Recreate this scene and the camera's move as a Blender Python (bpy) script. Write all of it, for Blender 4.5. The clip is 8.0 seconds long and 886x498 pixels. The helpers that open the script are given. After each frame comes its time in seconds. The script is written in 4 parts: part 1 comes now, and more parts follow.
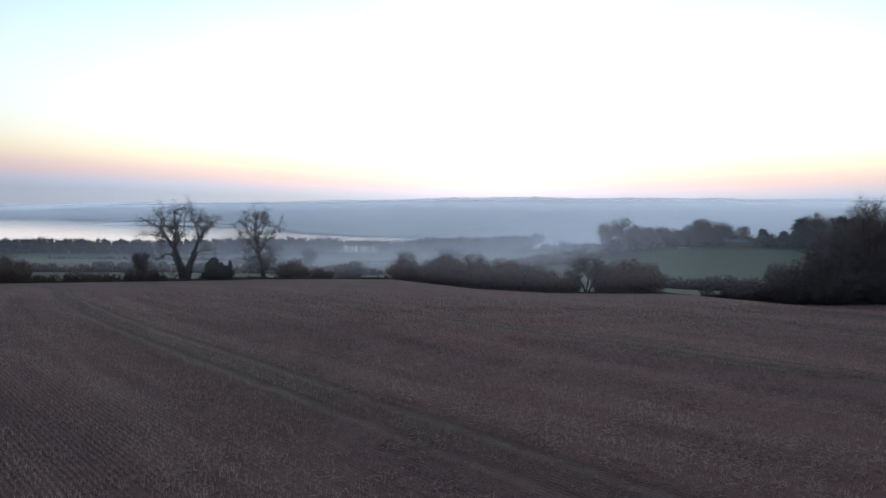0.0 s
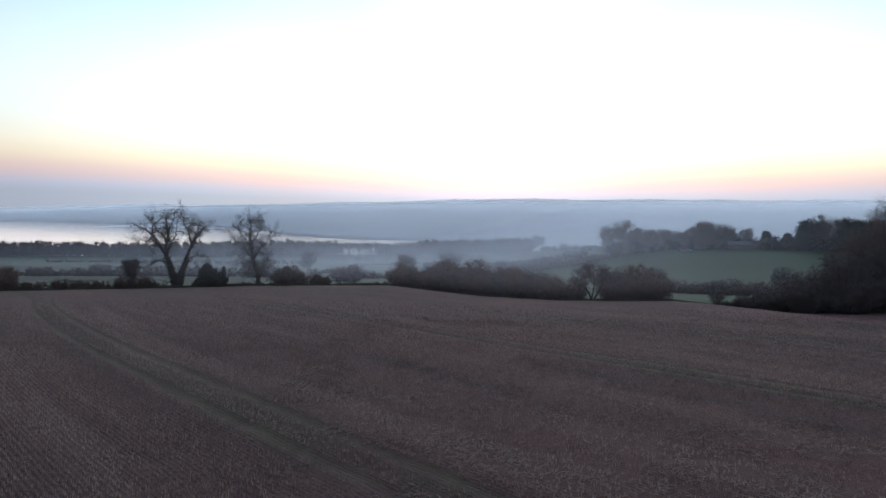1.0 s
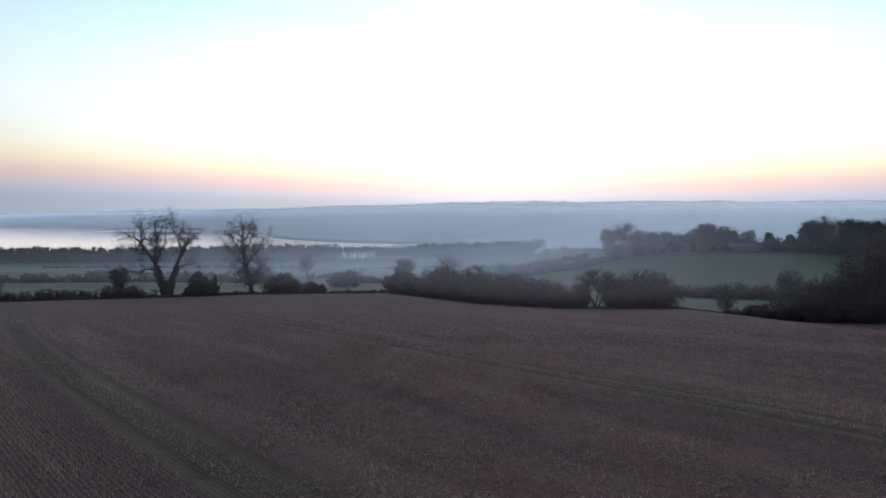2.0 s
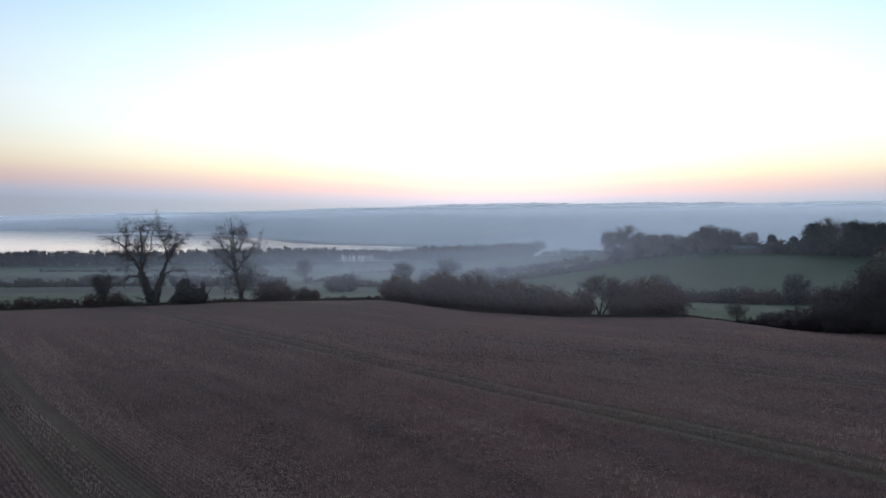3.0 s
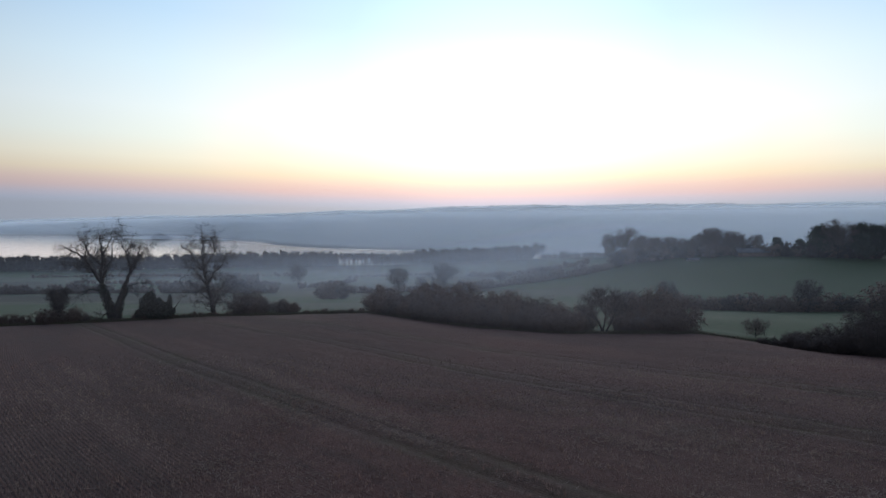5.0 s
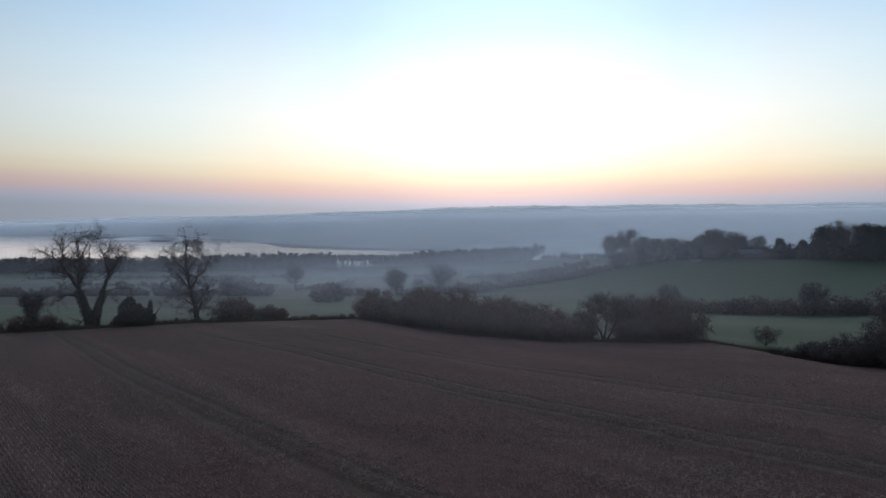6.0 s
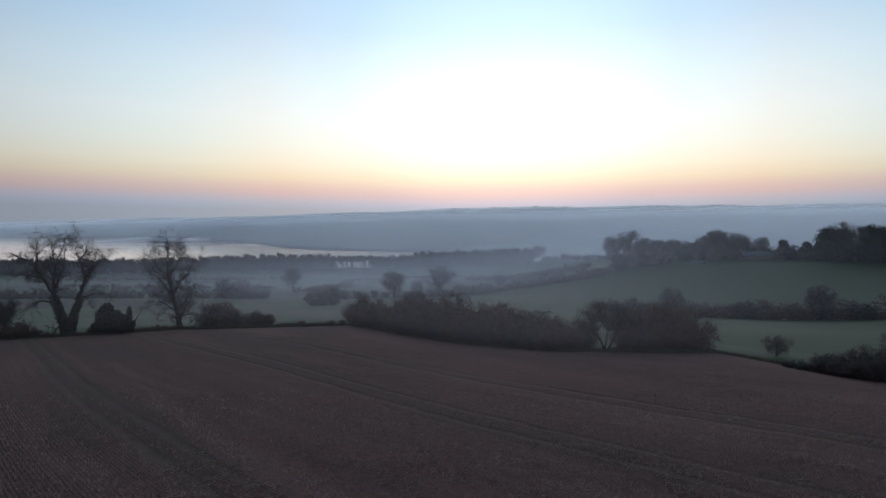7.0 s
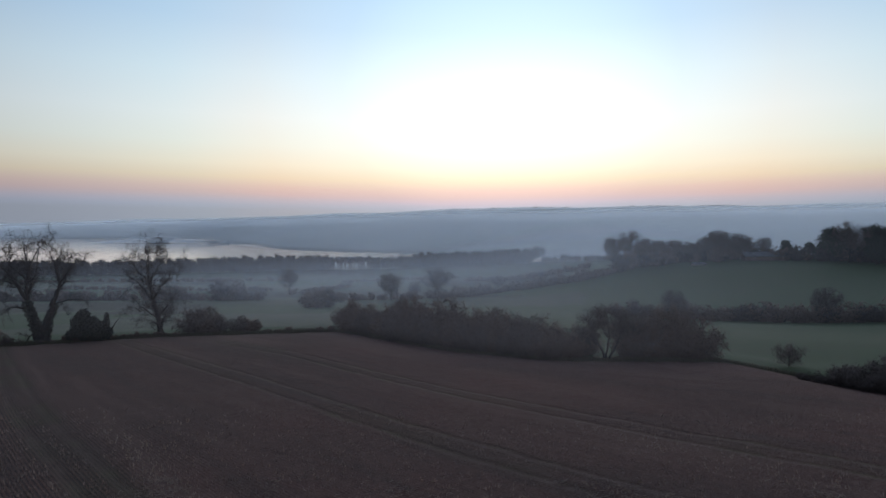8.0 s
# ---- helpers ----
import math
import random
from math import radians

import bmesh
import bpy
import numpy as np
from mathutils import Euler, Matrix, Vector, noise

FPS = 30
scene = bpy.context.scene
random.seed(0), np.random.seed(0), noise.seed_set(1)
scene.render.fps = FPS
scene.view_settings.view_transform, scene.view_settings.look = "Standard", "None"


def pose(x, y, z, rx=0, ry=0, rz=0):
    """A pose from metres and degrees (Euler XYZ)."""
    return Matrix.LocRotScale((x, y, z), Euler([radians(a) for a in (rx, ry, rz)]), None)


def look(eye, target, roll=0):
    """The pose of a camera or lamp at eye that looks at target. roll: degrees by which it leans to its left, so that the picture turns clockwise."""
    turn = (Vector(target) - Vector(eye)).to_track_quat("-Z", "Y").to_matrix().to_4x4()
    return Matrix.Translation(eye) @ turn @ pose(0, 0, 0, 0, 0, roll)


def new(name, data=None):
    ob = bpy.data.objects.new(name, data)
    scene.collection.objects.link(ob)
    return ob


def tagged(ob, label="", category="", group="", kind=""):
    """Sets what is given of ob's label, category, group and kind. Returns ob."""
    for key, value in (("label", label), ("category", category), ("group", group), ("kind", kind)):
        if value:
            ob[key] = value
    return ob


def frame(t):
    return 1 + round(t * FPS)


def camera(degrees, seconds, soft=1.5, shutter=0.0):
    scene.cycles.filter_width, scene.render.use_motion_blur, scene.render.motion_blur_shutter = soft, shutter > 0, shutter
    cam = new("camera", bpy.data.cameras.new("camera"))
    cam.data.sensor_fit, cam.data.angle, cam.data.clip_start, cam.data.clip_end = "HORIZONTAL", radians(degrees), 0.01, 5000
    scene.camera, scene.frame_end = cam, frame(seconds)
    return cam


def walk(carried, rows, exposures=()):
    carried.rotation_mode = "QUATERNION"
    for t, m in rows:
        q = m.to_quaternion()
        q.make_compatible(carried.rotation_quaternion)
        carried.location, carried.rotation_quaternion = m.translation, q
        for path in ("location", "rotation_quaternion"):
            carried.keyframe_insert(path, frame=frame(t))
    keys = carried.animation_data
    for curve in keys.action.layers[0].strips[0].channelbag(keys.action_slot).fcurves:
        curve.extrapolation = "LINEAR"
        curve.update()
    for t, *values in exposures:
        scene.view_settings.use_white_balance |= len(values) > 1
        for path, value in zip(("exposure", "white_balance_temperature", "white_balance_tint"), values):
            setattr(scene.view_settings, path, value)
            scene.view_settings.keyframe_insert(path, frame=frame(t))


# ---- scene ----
cam = camera(70.0, 8.0)
PATH = [
    (0, (-0.684, 1.84, 8.798), (-0.682, 3.835, 8.653), -0.1),
    (0.5, (-0.895, 3.512, 8.868), (-0.891, 5.507, 8.726), -0.2),
    (1, (-0.753, 5.259, 9.117), (-0.751, 7.254, 8.978), -0.2),
    (1.5, (-0.597, 6.825, 9.361), (-0.595, 8.821, 9.226), -0.4),
    (3, (-0.072, 12.637, 9.712), (-0.069, 14.633, 9.588), -0.7),
    (3.5, (0.334, 14.605, 9.872), (0.337, 16.602, 9.75), -0.8),
    (4, (0.797, 16.652, 10.082), (0.798, 18.648, 9.961), -0.8),
    (4.5, (1.193, 18.743, 10.146), (1.196, 20.74, 10.027), -0.9),
    (6, (2.625, 24.979, 10.223), (2.627, 26.976, 10.109), -1.0),
    (6.5, (3.073, 26.919, 10.316), (3.075, 28.916, 10.203), -1.0),
    (7, (3.689, 28.964, 10.345), (3.688, 30.961, 10.234), -1.0),
    (7.5, (4.151, 30.914, 10.398), (4.15, 32.911, 10.287), -1.1),
    (8, (4.601, 32.868, 10.381), (4.6, 34.865, 10.272), -1.1),
]
walk(cam, [(t, look(eye, target, roll)) for t, eye, target, roll in PATH],
     exposures=[(0.0, 0.04), (4.0, -0.25), (8.0, -0.62)])

# ---------------------------------------------------------------- sky and sun
SUN_AZ = 6.0          # degrees to the right of straight ahead
world = bpy.data.worlds.new("dusk_sky")
scene.world = world
world.use_nodes = True
wn, wl = world.node_tree.nodes, world.node_tree.links
wn.clear()


def ramp_node(nodes, stops, interp="LINEAR"):
    node = nodes.new("ShaderNodeValToRGB")
    cr = node.color_ramp
    cr.interpolation = interp
    while len(cr.elements) < len(stops):
        cr.elements.new(0.5)
    for el, (p, c) in zip(cr.elements, stops):
        el.position = p
        el.color = (*c, 1) if len(c) == 3 else c
    return node


w_out = wn.new("ShaderNodeOutputWorld")
w_bg = wn.new("ShaderNodeBackground")
w_sky = wn.new("ShaderNodeTexSky")
w_sky.sky_type = "NISHITA"
w_sky.sun_disc = False
w_sky.sun_elevation = radians(1.0)
w_sky.sun_rotation = radians(SUN_AZ)
w_sky.air_density, w_sky.dust_density, w_sky.ozone_density = 1.0, 2.0, 2.0
w_co = wn.new("ShaderNodeTexCoord")
w_sep = wn.new("ShaderNodeSeparateXYZ")
wl.new(w_co.outputs["Generated"], w_sep.inputs[0])
# dusk haze by height over the horizon (position = sine of the elevation)
w_el = ramp_node(wn, [
    (0.000, (0.62, 0.64, 0.72)), (0.008, (0.68, 0.70, 0.81)), (0.016, (0.82, 0.74, 0.82)), (0.026, (1.03, 0.77, 0.74)),
    (0.036, (1.16, 0.86, 0.75)), (0.050, (1.33, 1.08, 0.80)), (0.070, (1.42, 1.26, 1.00)), (0.100, (1.38, 1.36, 1.21)),
    (0.140, (1.34, 1.38, 1.34)), (0.200, (1.14, 1.30, 1.38)), (0.270, (0.86, 1.10, 1.34)), (0.340, (0.72, 1.00, 1.30)),
    (0.60, (0.42, 0.58, 0.88)), (1.0, (0.34, 0.46, 0.72))])
# the haze layer lies thicker to the left of the afterglow
w_left = wn.new("ShaderNodeMath")
w_left.operation = "MINIMUM"
w_left.inputs[1].default_value = 0.0
wl.new(w_sep.outputs["X"], w_left.inputs[0])
w_lift = wn.new("ShaderNodeMath")
w_lift.operation = "MULTIPLY_ADD"
w_lift.inputs[1].default_value = 0.040
wl.new(w_left.outputs[0], w_lift.inputs[0])
wl.new(w_sep.outputs["Z"], w_lift.inputs[2])
wl.new(w_lift.outputs[0], w_el.inputs["Fac"])
# glow round the place where the sun went down
w_dot = wn.new("ShaderNodeVectorMath")
w_dot.operation = "DOT_PRODUCT"
gl = Vector((math.sin(radians(SUN_AZ)), math.cos(radians(SUN_AZ)), 0.19)).normalized()
w_dot.inputs[1].default_value = gl
wl.new(w_co.outputs["Generated"], w_dot.inputs[0])
w_gl = ramp_node(wn, [(0.0, (0.30, 0.31, 0.34)), (0.5, (0.44, 0.46, 0.50)), (0.80, (0.55, 0.60, 0.66)), (0.88, (0.64, 0.70, 0.76)), (0.91, (0.73, 0.80, 0.86)),
                      (0.94, (0.84, 0.91, 0.95)), (0.965, (1.0, 1.0, 1.0)), (0.985, (1.10, 1.14, 1.16)), (1.0, (1.40, 1.42, 1.44))])
w_map = wn.new("ShaderNodeMapRange")
w_map.inputs["From Min"].default_value = -1.0
wl.new(w_dot.outputs["Value"], w_map.inputs["Value"])
wl.new(w_map.outputs["Result"], w_gl.inputs["Fac"])
w_mul = wn.new("ShaderNodeMix")
w_mul.data_type, w_mul.blend_type = "RGBA", "MULTIPLY"
w_mul.inputs["Factor"].default_value = 1.0
wl.new(w_el.outputs["Color"], w_mul.inputs["A"])
wl.new(w_gl.outputs["Color"], w_mul.inputs["B"])
w_sc = wn.new("ShaderNodeMix")
w_sc.data_type, w_sc.blend_type = "RGBA", "ADD"
w_sc.inputs["Factor"].default_value = 0.012
wl.new(w_mul.outputs["Result"], w_sc.inputs["A"])
wl.new(w_sky.outputs["Color"], w_sc.inputs["B"])
wl.new(w_sc.outputs["Result"], w_bg.inputs["Color"])
w_bg.inputs["Strength"].default_value = 1.0
wl.new(w_bg.outputs[0], w_out.inputs[0])

sun = new("sun", bpy.data.lights.new("sun", "SUN"))
sun.data.energy, sun.data.angle, sun.data.color = 1.06, radians(92), (1.0, 0.95, 0.93)
sun.matrix_world = look((0, 0, 60), (-math.sin(radians(SUN_AZ)) * 100, -math.cos(radians(SUN_AZ)) * 100, 56))


# ---------------------------------------------------------------- materials
def material(name):
    mat = bpy.data.materials.new(name)
    mat.use_nodes = True
    nt = mat.node_tree
    return mat, nt.nodes, nt.links, nt.nodes["Principled BSDF"]


def vmath(nodes, links, op, a, b=None):
    n = nodes.new("ShaderNodeMath")
    n.operation = op
    for i, v in enumerate((a, b)):
        if v is None:
            continue
        if isinstance(v, (int, float)):
            n.inputs[i].default_value = v
        else:
            links.new(v, n.inputs[i])
    return n.outputs[0]


def tex_noise(nodes, links, vec, scale, detail=4.0, rough=0.55):
    n = nodes.new("ShaderNodeTexNoise")
    n.inputs["Scale"].default_value, n.inputs["Detail"].default_value, n.inputs["Roughness"].default_value = scale, detail, rough
    if vec is not None:
        links.new(vec, n.inputs["Vector"])
    return n.outputs["Fac"]


def mixed(nodes, links, fac, a, b):
    m = nodes.new("ShaderNodeMix")
    m.data_type = "RGBA"
    for key, v in (("Factor", fac), ("A", a), ("B", b)):
        if isinstance(v, tuple):
            m.inputs[key].default_value = (*v, 1)
        elif isinstance(v, (int, float)):
            m.inputs[key].default_value = v
        else:
            links.new(v, m.inputs[key])
    return m.outputs["Result"]


def span(nodes, links, v, lo, hi):
    n = nodes.new("ShaderNodeMapRange")
    n.interpolation_type = "SMOOTHSTEP"
    n.inputs["From Min"].default_value, n.inputs["From Max"].default_value = lo, hi
    links.new(v, n.inputs["Value"])
    return n.outputs["Result"]


# tramlines run at about 45 degrees to the flight, bowing to the left: along() = c
ROW_GAP = 0.17
RUTS = (19.6, 22.2, 46.6, 48.7, 66.8, 69.6, 80.4, 83.0, -6.5, -3.9)


def along(x, y):
    """Distance across the drilling."""
    return x + y - 0.004 * np.clip(x - 4, -50, 0) ** 2 * np.clip(y - 25, 0, 55) / 55


def streaks(n, l, pos):
    """Long soft streaks along the drilling, from cultivation and straw swathes."""
    s = n.new("ShaderNodeSeparateXYZ")
    l.new(pos, s.inputs[0])
    bow = vmath(n, l, "MAXIMUM", vmath(n, l, "MINIMUM", vmath(n, l, "SUBTRACT", s.outputs["X"], 4.0), 0.0), -50.0)
    bow = vmath(n, l, "MULTIPLY", vmath(n, l, "MULTIPLY", bow, bow), vmath(n, l, "MINIMUM", vmath(n, l, "MAXIMUM", vmath(n, l, "SUBTRACT", s.outputs["Y"], 25.0), 0.0), 55.0))
    u = vmath(n, l, "SUBTRACT", vmath(n, l, "ADD", s.outputs["X"], s.outputs["Y"]), vmath(n, l, "MULTIPLY", bow, 0.004 / 55))
    w = vmath(n, l, "SUBTRACT", s.outputs["X"], s.outputs["Y"])
    c = n.new("ShaderNodeCombineXYZ")
    l.new(vmath(n, l, "MULTIPLY", u, 0.42), c.inputs[0])
    l.new(vmath(n, l, "MULTIPLY", w, 0.028), c.inputs[1])
    c2 = n.new("ShaderNodeCombineXYZ")
    l.new(vmath(n, l, "MULTIPLY", u, 0.11), c2.inputs[0])
    l.new(vmath(n, l, "MULTIPLY", w, 0.022), c2.inputs[1])
    both = vmath(n, l, "ADD", tex_noise(n, l, c.outputs[0], 1.0, 6, 0.65), tex_noise(n, l, c2.outputs[0], 1.0, 3, 0.5))
    return u, vmath(n, l, "MULTIPLY", both, 0.5)


def mat_stubble():
    mat, n, l, b = material("stubble_soil")
    pos = n.new("ShaderNodeNewGeometry").outputs["Position"]
    u, strk = streaks(n, l, pos)
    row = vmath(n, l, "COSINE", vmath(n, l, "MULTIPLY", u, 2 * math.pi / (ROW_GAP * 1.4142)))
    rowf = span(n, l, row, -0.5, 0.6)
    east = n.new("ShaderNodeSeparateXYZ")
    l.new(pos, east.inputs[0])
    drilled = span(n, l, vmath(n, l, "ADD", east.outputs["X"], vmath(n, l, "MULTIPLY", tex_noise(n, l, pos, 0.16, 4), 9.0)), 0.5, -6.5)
    # shade in the gaps between rows, put into the soil colour
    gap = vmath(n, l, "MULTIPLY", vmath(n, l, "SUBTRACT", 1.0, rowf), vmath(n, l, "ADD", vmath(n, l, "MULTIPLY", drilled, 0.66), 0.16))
    clod = tex_noise(n, l, pos, 2.6, 5, 0.6)
    big = tex_noise(n, l, pos, 0.035, 3)
    mid = tex_noise(n, l, pos, 0.35, 5, 0.6)
    fine = tex_noise(n, l, pos, 9.0, 6, 0.7)
    col = mixed(n, l, span(n, l, big, 0.35, 0.65), (0.085, 0.040, 0.032), (0.145, 0.059, 0.045))
    col = mixed(n, l, vmath(n, l, "MULTIPLY", span(n, l, mid, 0.35, 0.7), 0.6), col, (0.121, 0.063, 0.048))
    col = mixed(n, l, vmath(n, l, "MULTIPLY", rowf, vmath(n, l, "ADD", vmath(n, l, "MULTIPLY", drilled, 0.20), 0.08)), col, (0.188, 0.103, 0.076))
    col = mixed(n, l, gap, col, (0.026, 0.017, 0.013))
    col = mixed(n, l, vmath(n, l, "MULTIPLY", span(n, l, clod, 0.48, 0.36), 0.55), col, (0.050, 0.029, 0.024))
    col = mixed(n, l, vmath(n, l, "MULTIPLY", span(n, l, clod, 0.52, 0.66), 0.45), col, (0.179, 0.103, 0.076))
    col = mixed(n, l, vmath(n, l, "MULTIPLY", span(n, l, fine, 0.5, 0.72), 0.5), col, (0.158, 0.096, 0.072))
    col = mixed(n, l, vmath(n, l, "MULTIPLY", span(n, l, fine, 0.5, 0.3), 0.6), col, (0.049, 0.029, 0.025))
    col = mixed(n, l, vmath(n, l, "MULTIPLY", span(n, l, strk, 0.50, 0.60), 0.42), col, (0.158, 0.090, 0.066))
    col = mixed(n, l, vmath(n, l, "MULTIPLY", span(n, l, strk, 0.50, 0.40), 0.42), col, (0.059, 0.039, 0.031))
    flank, core = None, None
    for c in RUTS:
        d = vmath(n, l, "ADD", vmath(n, l, "ABSOLUTE", vmath(n, l, "SUBTRACT", u, c)), vmath(n, l, "MULTIPLY", mid, 0.4))
        k = span(n, l, d, 0.85, 0.22)
        core = k if core is None else vmath(n, l, "MAXIMUM", core, k)
    for k, (c1, c2) in enumerate(zip(RUTS[::2], RUTS[1::2])):
        d = vmath(n, l, "ADD", vmath(n, l, "ABSOLUTE", vmath(n, l, "SUBTRACT", u, (c1 + c2) / 2)), vmath(n, l, "MULTIPLY", mid, 0.9))
        f = vmath(n, l, "MULTIPLY", span(n, l, d, 3.0, 1.6), 1.0 if k < 2 else 0.45)
        flank = f if flank is None else vmath(n, l, "MAXIMUM", flank, f)
    green = tex_noise(n, l, pos, 0.11, 3)
    worn = span(n, l, tex_noise(n, l, pos, 0.8, 4, 0.6), 0.38, 0.60)
    lush = span(n, l, green, 0.38, 0.56)
    col = mixed(n, l, vmath(n, l, "MULTIPLY", flank, 0.50), col, mixed(n, l, lush, (0.048, 0.031, 0.023), (0.039, 0.041, 0.017)))
    col = mixed(n, l, vmath(n, l, "MULTIPLY", core, vmath(n, l, "MULTIPLY", worn, 0.30)), col, mixed(n, l, lush, (0.148, 0.101, 0.073), (0.114, 0.108, 0.050)))
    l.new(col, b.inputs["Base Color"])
    b.inputs["Roughness"].default_value = 0.95
    b.inputs["Specular IOR Level"].default_value = 0.2
    b.inputs["Sheen Weight"].default_value, b.inputs["Sheen Roughness"].default_value = 0.13, 0.32
    b.inputs["Sheen Tint"].default_value = (1.0, 0.75, 0.70, 1)
    hgt_v = vmath(n, l, "ADD", vmath(n, l, "MULTIPLY", rowf, 0.10), vmath(n, l, "MULTIPLY", fine, 0.9))
    hgt_v = vmath(n, l, "SUBTRACT", hgt_v, vmath(n, l, "MULTIPLY", core, 0.8))
    bump = n.new("ShaderNodeBump")
    bump.inputs["Strength"].default_value, bump.inputs["Distance"].default_value = 0.9, 0.12
    l.new(hgt_v, bump.inputs["Height"])
    l.new(bump.outputs[0], b.inputs["Normal"])
    return mat


def mat_straw(name, pale=0.0):
    mat, n, l, b = material(name)
    g = n.new("ShaderNodeNewGeometry")
    u, strk = streaks(n, l, g.outputs["Position"])
    big = tex_noise(n, l, g.outputs["Position"], 0.035, 3)
    col = mixed(n, l, g.outputs["Random Per Island"], (0.183, 0.124, 0.112), (0.524, 0.383, 0.311))
    col = mixed(n, l, vmath(n, l, "MULTIPLY", span(n, l, big, 0.40, 0.65), 0.5), col, (0.360, 0.200, 0.182))
    col = mixed(n, l, vmath(n, l, "MULTIPLY", span(n, l, strk, 0.50, 0.40), 0.55), col, (0.176, 0.151, 0.134))
    col = mixed(n, l, vmath(n, l, "MULTIPLY", span(n, l, strk, 0.50, 0.60), 0.5), col, (0.565, 0.464, 0.394))
    col = mixed(n, l, pale, col, (0.560, 0.480, 0.400))
    l.new(col, b.inputs["Base Color"])
    b.inputs["Roughness"].default_value = 0.8
    thin, mx = n.new("ShaderNodeBsdfTranslucent"), n.new("ShaderNodeMixShader")
    l.new(col, thin.inputs["Color"])
    mx.inputs["Fac"].default_value = 0.48
    l.new(b.outputs[0], mx.inputs[1])
    l.new(thin.outputs[0], mx.inputs[2])
    l.new(mx.outputs[0], n["Material Output"].inputs["Surface"])
    return mat


def mat_noisy(name, a, c, scale, rough=0.9, big=None, bumpy=0.0, spec=0.25):
    """Two colours broken up at two scales."""
    mat, n, l, b = material(name)
    pos = n.new("ShaderNodeNewGeometry").outputs["Position"]
    f1 = tex_noise(n, l, pos, scale, 6, 0.65)
    col = mixed(n, l, span(n, l, f1, 0.32, 0.68), a, c)
    f2 = tex_noise(n, l, pos, scale * 0.09, 3)
    dark = tuple(0.62 * v for v in a) if big is None else big
    col = mixed(n, l, vmath(n, l, "MULTIPLY", span(n, l, f2, 0.42, 0.7), 0.6), col, dark)
    isl = n.new("ShaderNodeNewGeometry").outputs["Random Per Island"]
    hsv = n.new("ShaderNodeHueSaturation")
    l.new(vmath(n, l, "ADD", vmath(n, l, "MULTIPLY", isl, 0.3), 0.85), hsv.inputs["Value"])
    l.new(col, hsv.inputs["Color"])
    l.new(hsv.outputs[0], b.inputs["Base Color"])
    b.inputs["Roughness"].default_value = rough
    b.inputs["Specular IOR Level"].default_value = spec
    if bumpy:
        bump = n.new("ShaderNodeBump")
        bump.inputs["Strength"].default_value, bump.inputs["Distance"].default_value = 0.7, bumpy
        l.new(f1, bump.inputs["Height"])
        l.new(bump.outputs[0], b.inputs["Normal"])
    return mat


def mat_far_land():
    """Far fields, hedges and copses as a patchwork."""
    mat, n, l, b = material("far_farmland")
    pos = n.new("ShaderNodeNewGeometry").outputs["Position"]
    vor = n.new("ShaderNodeTexVoronoi")
    vor.inputs["Scale"].default_value = 0.0042
    l.new(pos, vor.inputs["Vector"])
    r = ramp_node(n, [(0.0, (0.045, 0.062, 0.035)), (0.3, (0.075, 0.095, 0.045)), (0.5, (0.13, 0.105, 0.075)),
                      (0.7, (0.05, 0.052, 0.038)), (1.0, (0.095, 0.11, 0.06))], "CONSTANT")
    sep = n.new("ShaderNodeSeparateColor")
    l.new(vor.outputs["Color"], sep.inputs[0])
    l.new(sep.outputs[0], r.inputs["Fac"])
    f = tex_noise(n, l, pos, 0.02, 5)
    col = mixed(n, l, vmath(n, l, "MULTIPLY", span(n, l, f, 0.5, 0.6), 0.7), r.outputs["Color"], (0.035, 0.036, 0.03))
    l.new(col, b.inputs["Base Color"])
    b.inputs["Roughness"].default_value = 1.0
    return mat


def mat_water():
    mat, n, l, b = material("still_water")
    pos = n.new("ShaderNodeNewGeometry").outputs["Position"]
    b.inputs["Base Color"].default_value = (0.02, 0.028, 0.035, 1)
    b.inputs["Roughness"].default_value = 0.11
    b.inputs["IOR"].default_value = 1.33
    bump = n.new("ShaderNodeBump")
    bump.inputs["Strength"].default_value, bump.inputs["Distance"].default_value = 0.06, 0.05
    l.new(tex_noise(n, l, pos, 0.5, 4), bump.inputs["Height"])
    l.new(bump.outputs[0], b.inputs["Normal"])
    return mat


